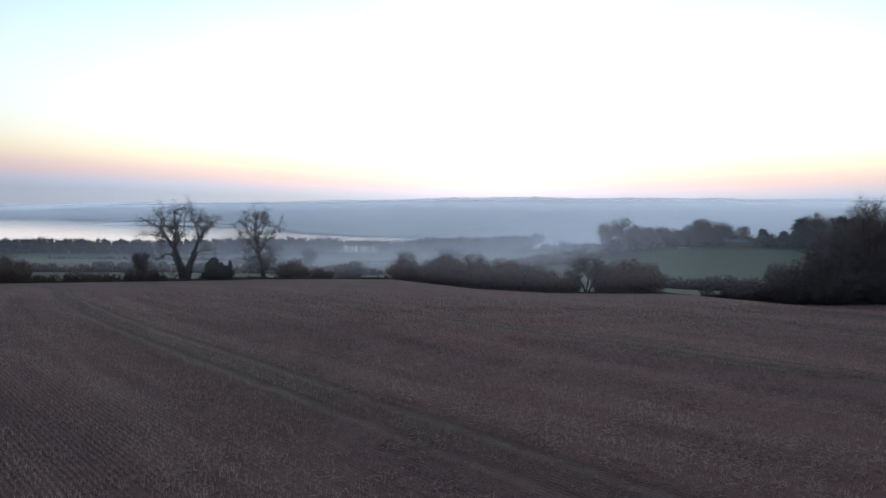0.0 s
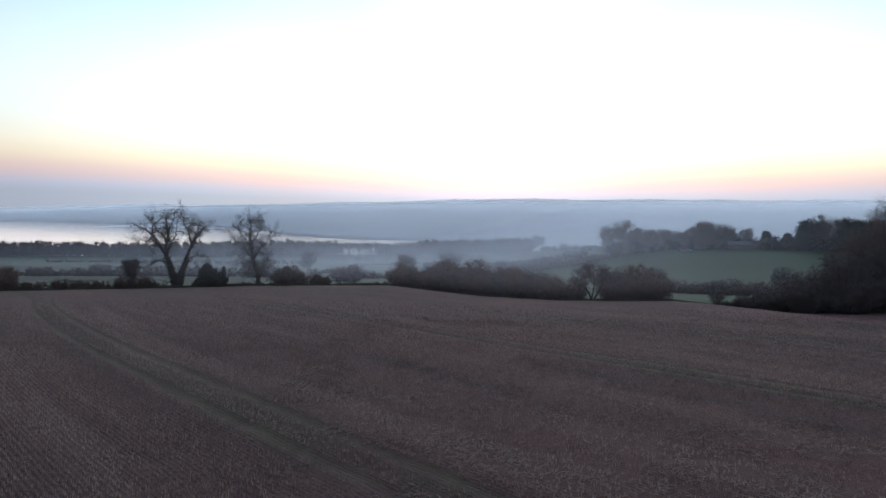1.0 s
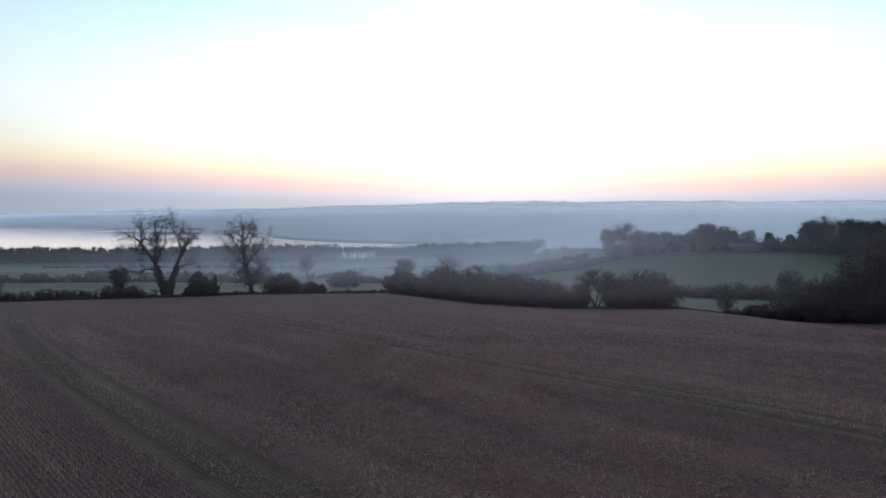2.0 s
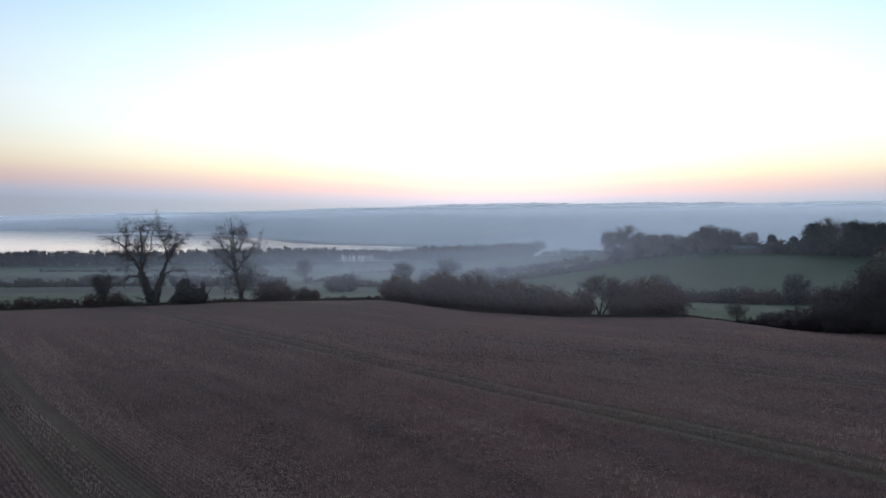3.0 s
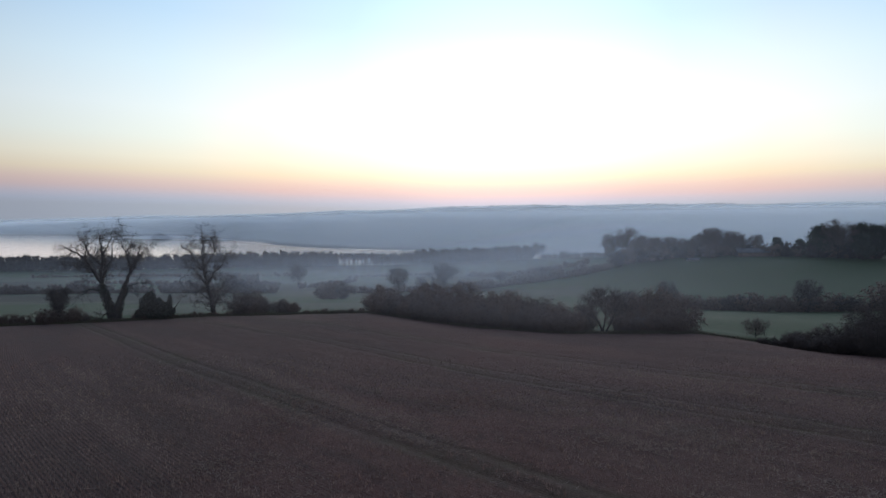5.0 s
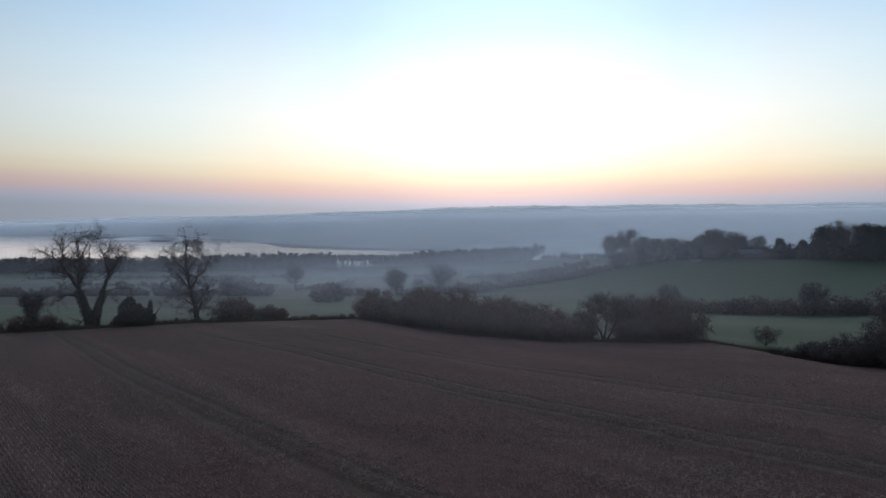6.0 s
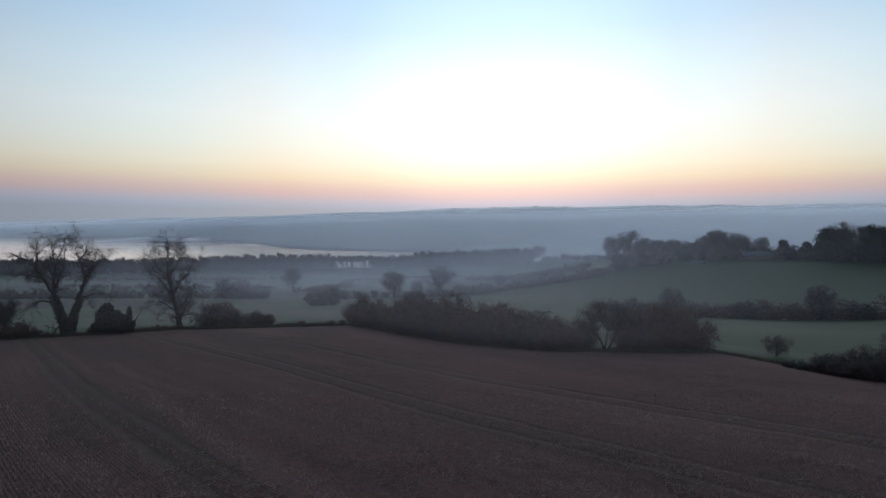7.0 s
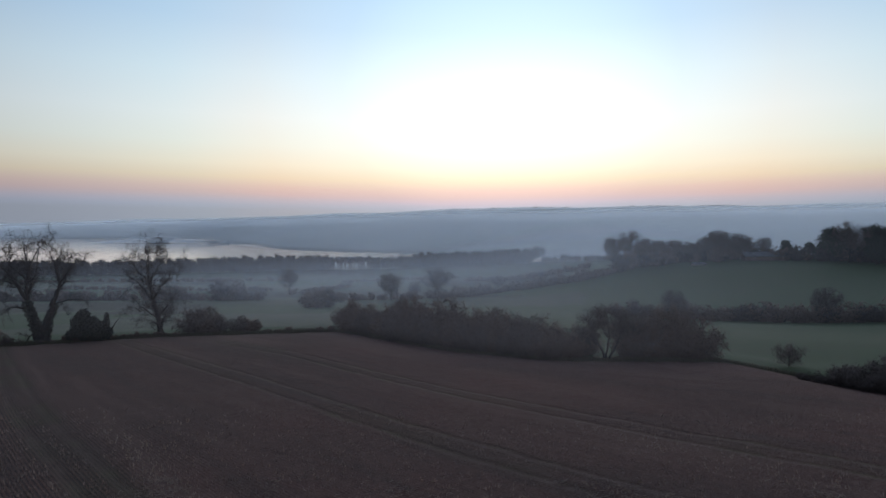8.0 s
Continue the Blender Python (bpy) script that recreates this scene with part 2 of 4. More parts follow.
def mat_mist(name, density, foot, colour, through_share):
    """Evening mist put into a thin sheet: lets most light through and scatters the rest; thickest just over the ground,
    thinning out upwards.
    """
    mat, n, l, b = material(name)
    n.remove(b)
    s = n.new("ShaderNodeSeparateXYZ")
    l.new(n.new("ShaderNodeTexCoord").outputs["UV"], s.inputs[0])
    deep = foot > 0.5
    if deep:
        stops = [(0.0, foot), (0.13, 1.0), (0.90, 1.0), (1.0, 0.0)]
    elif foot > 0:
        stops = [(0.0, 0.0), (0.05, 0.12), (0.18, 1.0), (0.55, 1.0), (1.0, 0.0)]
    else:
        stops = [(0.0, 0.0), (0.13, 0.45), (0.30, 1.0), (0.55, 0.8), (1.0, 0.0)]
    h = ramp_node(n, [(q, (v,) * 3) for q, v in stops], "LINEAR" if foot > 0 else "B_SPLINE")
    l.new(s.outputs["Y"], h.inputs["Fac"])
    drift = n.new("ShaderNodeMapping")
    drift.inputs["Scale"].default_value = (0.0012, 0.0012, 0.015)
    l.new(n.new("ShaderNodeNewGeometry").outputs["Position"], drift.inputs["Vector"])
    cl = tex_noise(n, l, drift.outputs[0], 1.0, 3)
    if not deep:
        # denser in the middle: brightening towards the afterglow, put into the sheet
        glow_gain = ramp_node(n, [(0.0, (0.09,) * 3), (0.25, (0.20,) * 3), (0.43, (1.0,) * 3), (0.60, (1.0,) * 3), (0.74, (0.16,) * 3), (1.0, (0.05,) * 3)], "B_SPLINE")
        l.new(s.outputs["X"], glow_gain.inputs["Fac"])
        cl = vmath(n, l, "SUBTRACT", vmath(n, l, "MULTIPLY", vmath(n, l, "ADD", cl, 0.5), glow_gain.outputs["Color"]), 0.5)
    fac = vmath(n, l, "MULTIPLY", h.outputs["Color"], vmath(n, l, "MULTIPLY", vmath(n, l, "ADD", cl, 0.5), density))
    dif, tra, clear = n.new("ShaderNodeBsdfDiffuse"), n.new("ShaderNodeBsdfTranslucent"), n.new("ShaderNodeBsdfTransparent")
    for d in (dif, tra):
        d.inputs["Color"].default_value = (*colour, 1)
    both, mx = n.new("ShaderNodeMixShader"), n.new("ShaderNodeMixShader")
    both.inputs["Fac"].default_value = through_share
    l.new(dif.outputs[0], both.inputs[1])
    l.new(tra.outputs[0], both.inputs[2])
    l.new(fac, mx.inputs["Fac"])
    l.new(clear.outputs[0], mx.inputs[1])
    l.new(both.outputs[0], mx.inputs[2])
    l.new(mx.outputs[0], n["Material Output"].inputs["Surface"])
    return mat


# sheet tints that stand in for haze: warm at the edge, blue beyond
EDGE_VEIL, NEAR_MIST, FAR_MIST = (0.94, 0.87, 0.90), (0.76, 0.85, 1.0), (0.82, 0.90, 1.0)
M_STUBBLE = mat_stubble()
M_GRASS = mat_noisy("meadow_grass", (0.022, 0.049, 0.012), (0.034, 0.065, 0.017), 1.6, 0.85, (0.036, 0.052, 0.018), 0.05)
M_PALE_GRASS = mat_noisy("damp_pasture", (0.038, 0.052, 0.027), (0.062, 0.08, 0.04), 0.8, 0.85, (0.03, 0.042, 0.022), 0.05)
M_ROUGH = mat_noisy("rough_pasture", (0.026, 0.034, 0.020), (0.042, 0.046, 0.028), 1.1, 0.9, (0.040, 0.036, 0.026), 0.06)
M_VERGE = mat_noisy("verge_grass", (0.130, 0.116, 0.072), (0.190, 0.160, 0.105), 3.0, 0.9, None, 0.05)
M_FAR = mat_far_land()
M_WATER = mat_water()
M_STRAW = mat_straw("cut_straw")
M_PALE_STRAW = mat_straw("bleached_straw", 0.35)
M_BARK = mat_noisy("grey_bark", (0.034, 0.030, 0.028), (0.062, 0.054, 0.048), 5.0, 0.95, (0.030, 0.031, 0.024), 0.04)
M_TWIG = mat_noisy("bare_twigs", (0.11, 0.082, 0.07), (0.15, 0.116, 0.1), 0.7, 0.9, (0.095, 0.072, 0.062))
M_ASH = mat_noisy("old_tree_twigs", (0.046, 0.038, 0.035), (0.072, 0.059, 0.053), 0.7, 0.9, (0.042, 0.035, 0.032))
M_RUST = mat_noisy("russet_twigs", (0.15, 0.092, 0.066), (0.19, 0.122, 0.09), 0.7, 0.9, (0.11, 0.074, 0.058))
M_THORN = mat_noisy("dense_thorn_twigs", (0.13, 0.088, 0.068), (0.175, 0.122, 0.096), 0.7, 0.95, (0.105, 0.074, 0.06))
# thorn twigs again, with the thicket's darkness put into the colour
M_DARK_THORN = mat_noisy("darkened_thorn_twigs", (0.088, 0.07, 0.063), (0.12, 0.096, 0.086), 0.7, 0.95, (0.062, 0.052, 0.046))
M_IVY = mat_noisy("ivy_leaves", (0.034, 0.039, 0.027), (0.058, 0.062, 0.042), 3.0, 0.6, None, 0, 0.4)
M_PINE = mat_noisy("pine_needles", (0.028, 0.045, 0.030), (0.048, 0.066, 0.040), 1.0, 0.75)
M_WALL = mat_noisy("limewashed_wall", (0.36, 0.34, 0.32), (0.44, 0.42, 0.39), 2.0, 0.9, (0.28, 0.27, 0.25), 0.01)
M_BRICK = mat_noisy("dull_brick", (0.17, 0.12, 0.10), (0.23, 0.165, 0.135), 3.0, 0.9, None, 0.01)
M_SLATE = mat_noisy("slate_roof", (0.10, 0.10, 0.11), (0.15, 0.15, 0.16), 4.0, 0.7, None, 0.01)


# ---------------------------------------------------------------- shape of the land
LAKE_Z = -42.0
SKY_X = (-2600, -1600, -620, 0, 950, 2600)
SKYLINE = (-6, 4, 14, 25, 24, 17)
EDGE_X = (-400, -120, -80, -60, -44, -33, -10, 5, 16, 32, 36, 40, 50, 70, 90, 400)
EDGE_Y = (60, 86, 95, 101, 107.5, 113.5, 118.5, 104.5, 97.5, 94.0, 86.0, 78.0, 72.0, 64.0, 58.0, -30)
SHORE_X = (-2600, -1600, -1180, -900, -650, -520, -457, -365, -312, -259, -189, -114, -34, 60, 142, 225, 2600)
SHORE_Y = (2600, 2300, 2050, 1890, 1740, 1520, 1360, 1280, 1160, 1068, 997, 951, 906, 840, 762, 700, 690)
LEFT_Y = (118, 135, 150, 200, 250, 300, 380, 500, 590, 652, 680)
LEFT_Z = (-5.6, -7.6, -9.5, -15, -20, -24.5, -31, -37, -40.3, -41.3, -44)
RIGHT_Y = (88, 100, 118, 150, 200, 255, 300, 340, 400, 500, 600, 705, 735)
RIGHT_Z = (-5.4, -6.6, -9.0, -13.6, -19, -18, -15.4, -14, -19, -31, -39.5, -41.3, -44)


def smooth(v, lo, hi):
    k = np.clip((np.asarray(v, float) - lo) / (hi - lo), 0, 1)
    return k * k * (3 - 2 * k)


def field_edge(x):
    return np.interp(x, EDGE_X, EDGE_Y)


def height(x, y):
    """Height of the ground over the plan."""
    x, y = np.asarray(x, float), np.asarray(y, float)
    run = np.clip(y / field_edge(np.clip(x, -120, 90)), -0.4, 1.04)
    drop = np.interp(x, (-120, -70, -50, -33, -10, 5, 16, 32, 36, 40, 50, 70), (4.6, 5.0, 5.6, 6.3, 6.95, 6.9, 6.6, 6.2, 6.0, 5.2, 4.2, 3.3))
    field = 1.65 - drop * run * np.abs(run)
    w = smooth(x - 0.1 * (y - 118), -5, 95)
    bank = y - 42 * smooth(x, -48, -26) * smooth(y, 540, 640)
    valley = np.interp(bank, LEFT_Y, LEFT_Z) * (1 - w) + np.interp(y, RIGHT_Y, RIGHT_Z) * w
    valley = valley + 0.5 * np.sin(x * 0.021 + 1.3) * np.sin(y * 0.017) * smooth(y, 150, 260)
    past = y - field_edge(x)
    z = field + (valley - field) * smooth(past, 1.5, 26)
    over = y - np.interp(x, SHORE_X, SHORE_Y)
    roll = 7 * np.sin(x * 0.0023 + 0.7) + 5 * np.sin(x * 0.0061 + y * 0.0016) + 4 * np.sin(x * 0.0112 + 2.0)
    right = smooth(x, -900, 500)
    ridge1 = (-13 + roll * 0.6) * (1 - right) + (-8 + roll * 0.8) * right
    far = LAKE_Z + (ridge1 - LAKE_Z) * smooth(over, 0, 900)
    top = np.interp(x, SKY_X, SKYLINE) + roll * 0.5
    far = far + (top - ridge1) * smooth(y, 2500 - 500 * right, 3700)
    bed = np.where(y > 740, -44.0, z)
    shelf = LAKE_Z - 1.5 + (over + 25) / 25 * 1.9
    wet = np.where(over > 0, far + 0.4, np.where((over > -25) & (y > 690), np.maximum(bed, shelf), bed))
    return np.where(y > 690, wet, z)


def patchy(x, y, size, seed):
    """Smooth random values from 0 to 1 over the plan."""
    grid = np.random.default_rng(seed).uniform(size=(256, 256))
    u, v = np.asarray(x) / size + 500.3, np.asarray(y) / size + 500.7
    i, j = np.floor(u).astype(int), np.floor(v).astype(int)
    a, b = u - i, v - j
    a, b = a * a * (3 - 2 * a), b * b * (3 - 2 * b)
    g = lambda p, q: grid[p % 256, q % 256]
    return (g(i, j) * (1 - a) + g(i + 1, j) * a) * (1 - b) + (g(i, j + 1) * (1 - a) + g(i + 1, j + 1) * a) * b


def at_ground(x, y, sink=0.0):
    return Vector((x, y, float(height(x, y)) - sink))


# ---------------------------------------------------------------- mesh helpers
def mesh_from(name, v, faces, mat, smooth_shade=False):
    """One mesh from arrays of points and of triangles or quads."""
    me = bpy.data.meshes.new(name)
    v = np.asarray(v, np.float32)
    loops = np.concatenate([np.asarray(f, np.int32).ravel() for f in faces])
    sizes = np.concatenate([np.full(len(f), np.asarray(f).shape[1], np.int32) for f in faces])
    me.vertices.add(len(v))
    me.vertices.foreach_set("co", v.ravel())
    me.loops.add(len(loops))
    me.loops.foreach_set("vertex_index", loops)
    me.polygons.add(len(sizes))
    me.polygons.foreach_set("loop_start", np.r_[0, np.cumsum(sizes)[:-1]].astype(np.int32))
    me.update(calc_edges=True)
    me.validate()
    for m in (mat if isinstance(mat, (list, tuple)) else [mat]):
        me.materials.append(m)
    if smooth_shade:
        me.polygons.foreach_set("use_smooth", np.ones(len(sizes), bool))
    return me


def part_mesh(name, me, parent, label="", where=None):
    ob = new(name, me)
    ob.parent = parent
    if where is not None:
        ob.location = where
    if label:
        tagged(ob, label)
    return ob


def part(name, bm, mat, parent, label=""):
    me = bpy.data.meshes.new(name)
    bm.to_mesh(me)
    bm.free()
    me.materials.append(mat)
    return part_mesh(name, me, parent, label)


def thing(name, where, label, category, group="", turn=0.0, scale=1.0):
    ob = new(name)
    ob.empty_display_size = 0.3
    ob.matrix_basis = Matrix.Translation(where) @ Matrix.Rotation(turn, 4, "Z") @ Matrix.Diagonal((scale, scale, scale, 1))
    return tagged(ob, label, category, group)


def unit(a):
    return a / np.maximum(np.linalg.norm(a, axis=-1, keepdims=True), 1e-9)


def tube(points, radii, sides=6):
    """A tapered, slightly knobbly tube along a polyline: points and quads."""
    p, r = np.asarray(points, float), np.asarray(radii, float)
    d = unit(np.gradient(p, axis=0))
    ref = np.array([0.31, 0.9, 0.13])
    a = unit(np.cross(d, ref))
    b = np.cross(d, a)
    ang = np.linspace(0, 2 * np.pi, sides, endpoint=False)
    ring = p[:, None] + r[:, None, None] * (np.cos(ang)[None, :, None] * a[:, None] + np.sin(ang)[None, :, None] * b[:, None])
    n = len(p)
    i, j = np.meshgrid(np.arange(n - 1), np.arange(sides), indexing="ij")
    k = (j + 1) % sides
    q = np.stack([i * sides + j, i * sides + k, (i + 1) * sides + k, (i + 1) * sides + j], -1).reshape(-1, 4)
    return ring.reshape(-1, 3), q


def join_tubes(tubes):
    vs, qs, n = [], [], 0
    for v, q in tubes:
        vs.append(v)
        qs.append(q + n)
        n += len(v)
    return np.concatenate(vs), np.concatenate(qs)


def bend(points, rng, steps=5, wobble=0.12):
    """A crooked line through a few given points."""
    p = np.asarray(points, float)
    t = np.linspace(0, len(p) - 1, (len(p) - 1) * steps + 1)
    out = np.stack([np.interp(t, np.arange(len(p)), p[:, k]) for k in range(3)], 1)
    for _ in range(2):
        out[1:-1] = (out[:-2] + 2 * out[1:-1] + out[2:]) / 4
    jig = rng.normal(0, wobble, out.shape)
    jig[0] = 0
    return out + jig * np.linspace(0.4, 1, len(out))[:, None]


def sprout(p0, p1, r, n, rng, length, spread=0.9, up=0.25, thin=0.55, low=0.15):
    """n crooked shoots from each of the segments p0-p1: start, knee, tip and radius."""
    m = len(p0)
    i = np.repeat(np.arange(m), n)
    t = rng.uniform(low, 1.0, len(i))[:, None]
    s = p0[i] + (p1[i] - p0[i]) * t
    d = unit(p1 - p0)[i]
    side = unit(np.cross(d, unit(rng.normal(size=(len(i), 3)))))
    way = unit(d * (1 - spread * 0.5) + side * spread + np.array([0, 0, up]) + rng.normal(0, 0.12, (len(i), 3)))
    ln = (length * rng.uniform(0.55, 1.25, len(i)))[:, None]
    knee = s + way * ln * 0.5
    way2 = unit(way + rng.normal(0, 0.28, way.shape) + np.array([0, 0, up * 0.7]))
    tip = knee + way2 * ln * 0.5
    rr = np.broadcast_to(r, (m,))[i] * thin * rng.uniform(0.7, 1.1, len(i))
    return s, knee, tip, rr


def shoots(s, knee, tip, r):
    """Three-sided tapering shoots as points and faces."""
    def ring(c, d, rad):
        a = unit(np.cross(d, np.array([0.27, 0.41, 0.87])))
        b = np.cross(d, a)
        return [c + rad[:, None] * (math.cos(w) * a + math.sin(w) * b) for w in (0, 2.094, 4.189)]
    d1, d2 = unit(knee - s), unit(tip - knee)
    v = np.stack(ring(s, d1, r) + ring(knee, d2, r * 0.72) + [tip], 1)
    base = (np.arange(len(s)) * 7)[:, None]
    q = np.concatenate([base + np.array([[0, 1, 4, 3]]), base + np.array([[1, 2, 5, 4]]), base + np.array([[2, 0, 3, 5]])])
    t = np.concatenate([base + np.array([[3, 4, 6]]), base + np.array([[4, 5, 6]]), base + np.array([[5, 3, 6]])])
    return v.reshape(-1, 3), q, t


def spikes(s, tip, r):
    """Straight three-sided tapering twigs."""
    d = unit(tip - s)
    a = unit(np.cross(d, np.array([0.27, 0.41, 0.87])))
    b = np.cross(d, a)
    v = np.stack([s + r[:, None] * (math.cos(w) * a + math.sin(w) * b) for w in (0, 2.094, 4.189)] + [tip], 1)
    k = (np.arange(len(s)) * 4)[:, None]
    t = np.concatenate([k + np.array([[0, 1, 3]]), k + np.array([[1, 2, 3]]), k + np.array([[2, 0, 3]])])
    return v.reshape(-1, 3), np.zeros((0, 4), int), t


def crown(levels, simple=2):
    vs, qs, ts, n = [], [], [], 0
    for i, lv in enumerate(levels):
        v, q, t = spikes(lv[0], lv[2], lv[3]) if i >= simple else shoots(*lv)
        vs.append(v)
        qs.append(q + n)
        ts.append(t + n)
        n += len(v)
    return np.concatenate(vs), np.concatenate(qs), np.concatenate(ts)


def segs(lv, straight=False):
    s, k, t, r = lv
    if straight:
        return s, t, r
    return np.concatenate([s, k]), np.concatenate([k, t]), np.concatenate([r, r * 0.72])


def cut(lv, keep):
    return tuple(a[keep] for a in lv)


def crooked(start, way, length, rise, rng, steps=7):
    """A sinuous bough that leaves its limb sideways and wanders, turning up at the end."""
    side = unit(np.cross(way, unit(rng.normal(size=3))))
    d = unit(way * 0.55 + side * 0.9)
    out = [np.asarray(start, float)]
    curl = rng.normal(0, 0.34, 3)
    for k in range(steps):
        if k % 3 == 2:
            curl = rng.normal(0, 0.40, 3)
        d = unit(d + curl + np.array([0, 0, rise]) + rng.normal(0, 0.06, 3))
        out.append(out[-1] + d * length / steps)
    return np.array(out)


# ---------------------------------------------------------------- trees
def tree_meshes(name, limbs, seed, radii, mats, lens=(2.0, 1.1, 0.6), counts=(4, 4, 3), fine=0.02, shape=None, up=0.25, sides=7, spread=0.9, low=0.38, simple=2, boughs=()):
    """Trunk and twig meshes of a bare tree, from crooked limbs given as points."""
    rng = np.random.default_rng(seed)
    tubes, p0, p1, pr = [], [], [], []
    for pts, (ra, rb) in zip(limbs, radii):
        ln = bend(pts, rng, 5, 0.10 if boughs else 0.05)
        rad = (rb + (ra - rb) * np.linspace(1, 0, len(ln)) ** (1.5 if boughs else 1.0)) * rng.uniform(0.9, 1.12, len(ln))
        if pts[0][2] < 0.2:
            rad[0] *= 1.55
            rad[1] *= 1.15
        tubes.append(tube(ln, rad, sides))
        k = max(1, int(len(ln) * ((low if pts[0][2] < 0.2 else 0.45 * low))))
        p0.append(ln[k:-1])
        p1.append(ln[k + 1:])
        pr.append(rad[k + 1:])
        p0.append(ln[-2:-1]); p1.append(ln[-1:]); pr.append(rad[-1:])
    parents = [(a, b, c) for a, b, c in zip(p0[::2], p1[::2], pr[::2])]
    for n, reach, rise in boughs:
        grown = []
        for a, b, c in parents:
            run = np.linalg.norm(b - a, axis=1).sum()
            for _ in range(max(1, int(round(n * run * rng.uniform(0.8, 1.2))))):
                i = int(rng.integers(0, len(a)))
                ln = crooked(a[i], unit(b[i] - a[i]), reach * rng.uniform(0.5, 1.25), rise, rng)
                rad = np.linspace(min(0.60 * c[i], 0.034 * reach), 0.016, len(ln))
                tubes.append(tube(ln, rad, 4))
                grown.append((ln[:-1], ln[1:], rad[1:]))
        parents = grown
        p0 += [g[0] for g in grown]
        p1 += [g[1] for g in grown]
        pr += [g[2] for g in grown]
    p0, p1, pr = np.concatenate(p0), np.concatenate(p1), np.concatenate(pr)
    pr = np.clip(pr, 0, 0.09)
    levels = []
    for i, (n, ln) in enumerate(zip(counts, lens)):
        lv = sprout(p0, p1, pr, n, rng, ln, spread, up if i < 2 else up * 0.4, 0.6 if i else 0.55)
        if shape is not None:
            lv = cut(lv, shape(lv[2]))
        lv = lv[:3] + (np.maximum(lv[3], fine),)
        levels.append(lv)
        p0, p1, pr = segs(lv, i >= simple)
    v, q = join_tubes(tubes)
    trunk = mesh_from(name + "_trunk", v, [q], mats[0], True)
    v, q, t = crown(levels, simple)
    return trunk, mesh_from(name + "_crown", v, [q, t], mats[1])


def place_tree(meshes, name, where, label, category="tree", group="", turn=0.0, scale=1.0):
    root = thing(name, where, label, category, group, turn, scale)
    part_mesh("trunk", meshes[0], root)
    part_mesh("crown", meshes[1], root)
    return root


def free_limbs(seed, tall, wide, forks=6, trunk=0.25, lean=0.0, first=0.25, narrow=0.0):
    """A trunk with limbs that fork off and arch upwards."""
    rng = np.random.default_rng(seed)
    top = np.array([lean * tall, rng.normal(0, 0.03) * tall, tall * 0.86])
    limbs = [[(0, 0, -0.3), tuple(top * 0.3 + rng.normal(0, 0.02 * tall, 3)), tuple(top * 0.62 + rng.normal(0, 0.03 * tall, 3)), tuple(top)]]
    radii = [(trunk, trunk * 0.16)]
    for k in range(forks):
        f = first + (0.8 - first) * (k + rng.uniform(0, 0.6)) / forks
        az = k * 2.4 + rng.uniform(-0.5, 0.5)
        reach = wide * 0.5 * (0.95 - 0.45 * abs(f - 0.45)) * rng.uniform(0.8, 1.05) * (1.0 + 0.25 * narrow - narrow * f)
        s = np.interp(f, [0, 0.3, 0.62, 1], [0, 0.3, 0.62, 1]) * top
        e = s + np.array([math.cos(az) * reach, math.sin(az) * reach, tall * rng.uniform(0.14, 0.30)])
        m = s * 0.5 + e * 0.5 + np.array([0, 0, -0.02 * tall])
        limbs.append([tuple(s), tuple(m), tuple(e)])
        radii.append((trunk * 0.48 * (1.1 - f), trunk * 0.12))
    return limbs, radii


def free_tree(name, seed, tall, wide, mats, forks=7, trunk=0.25, lens=(0.2, 0.12, 0.07), counts=(3, 3, 3), fine=0.02, lean=0.0, first=0.25, up=0.3, simple=2, narrow=0.0, dome=False):
    limbs, radii = free_limbs(seed, tall, wide, forks, trunk, lean, first, narrow)

    def rounded(p):
        return (p[:, 0] ** 2 + p[:, 1] ** 2) / (wide * 0.54) ** 2 + ((p[:, 2] - tall * 0.54) / (tall * 0.47)) ** 2 < 1

    return tree_meshes(name, limbs, seed, radii, mats, tuple(k * tall for k in lens), counts, fine, rounded if dome else None, up, simple=simple)


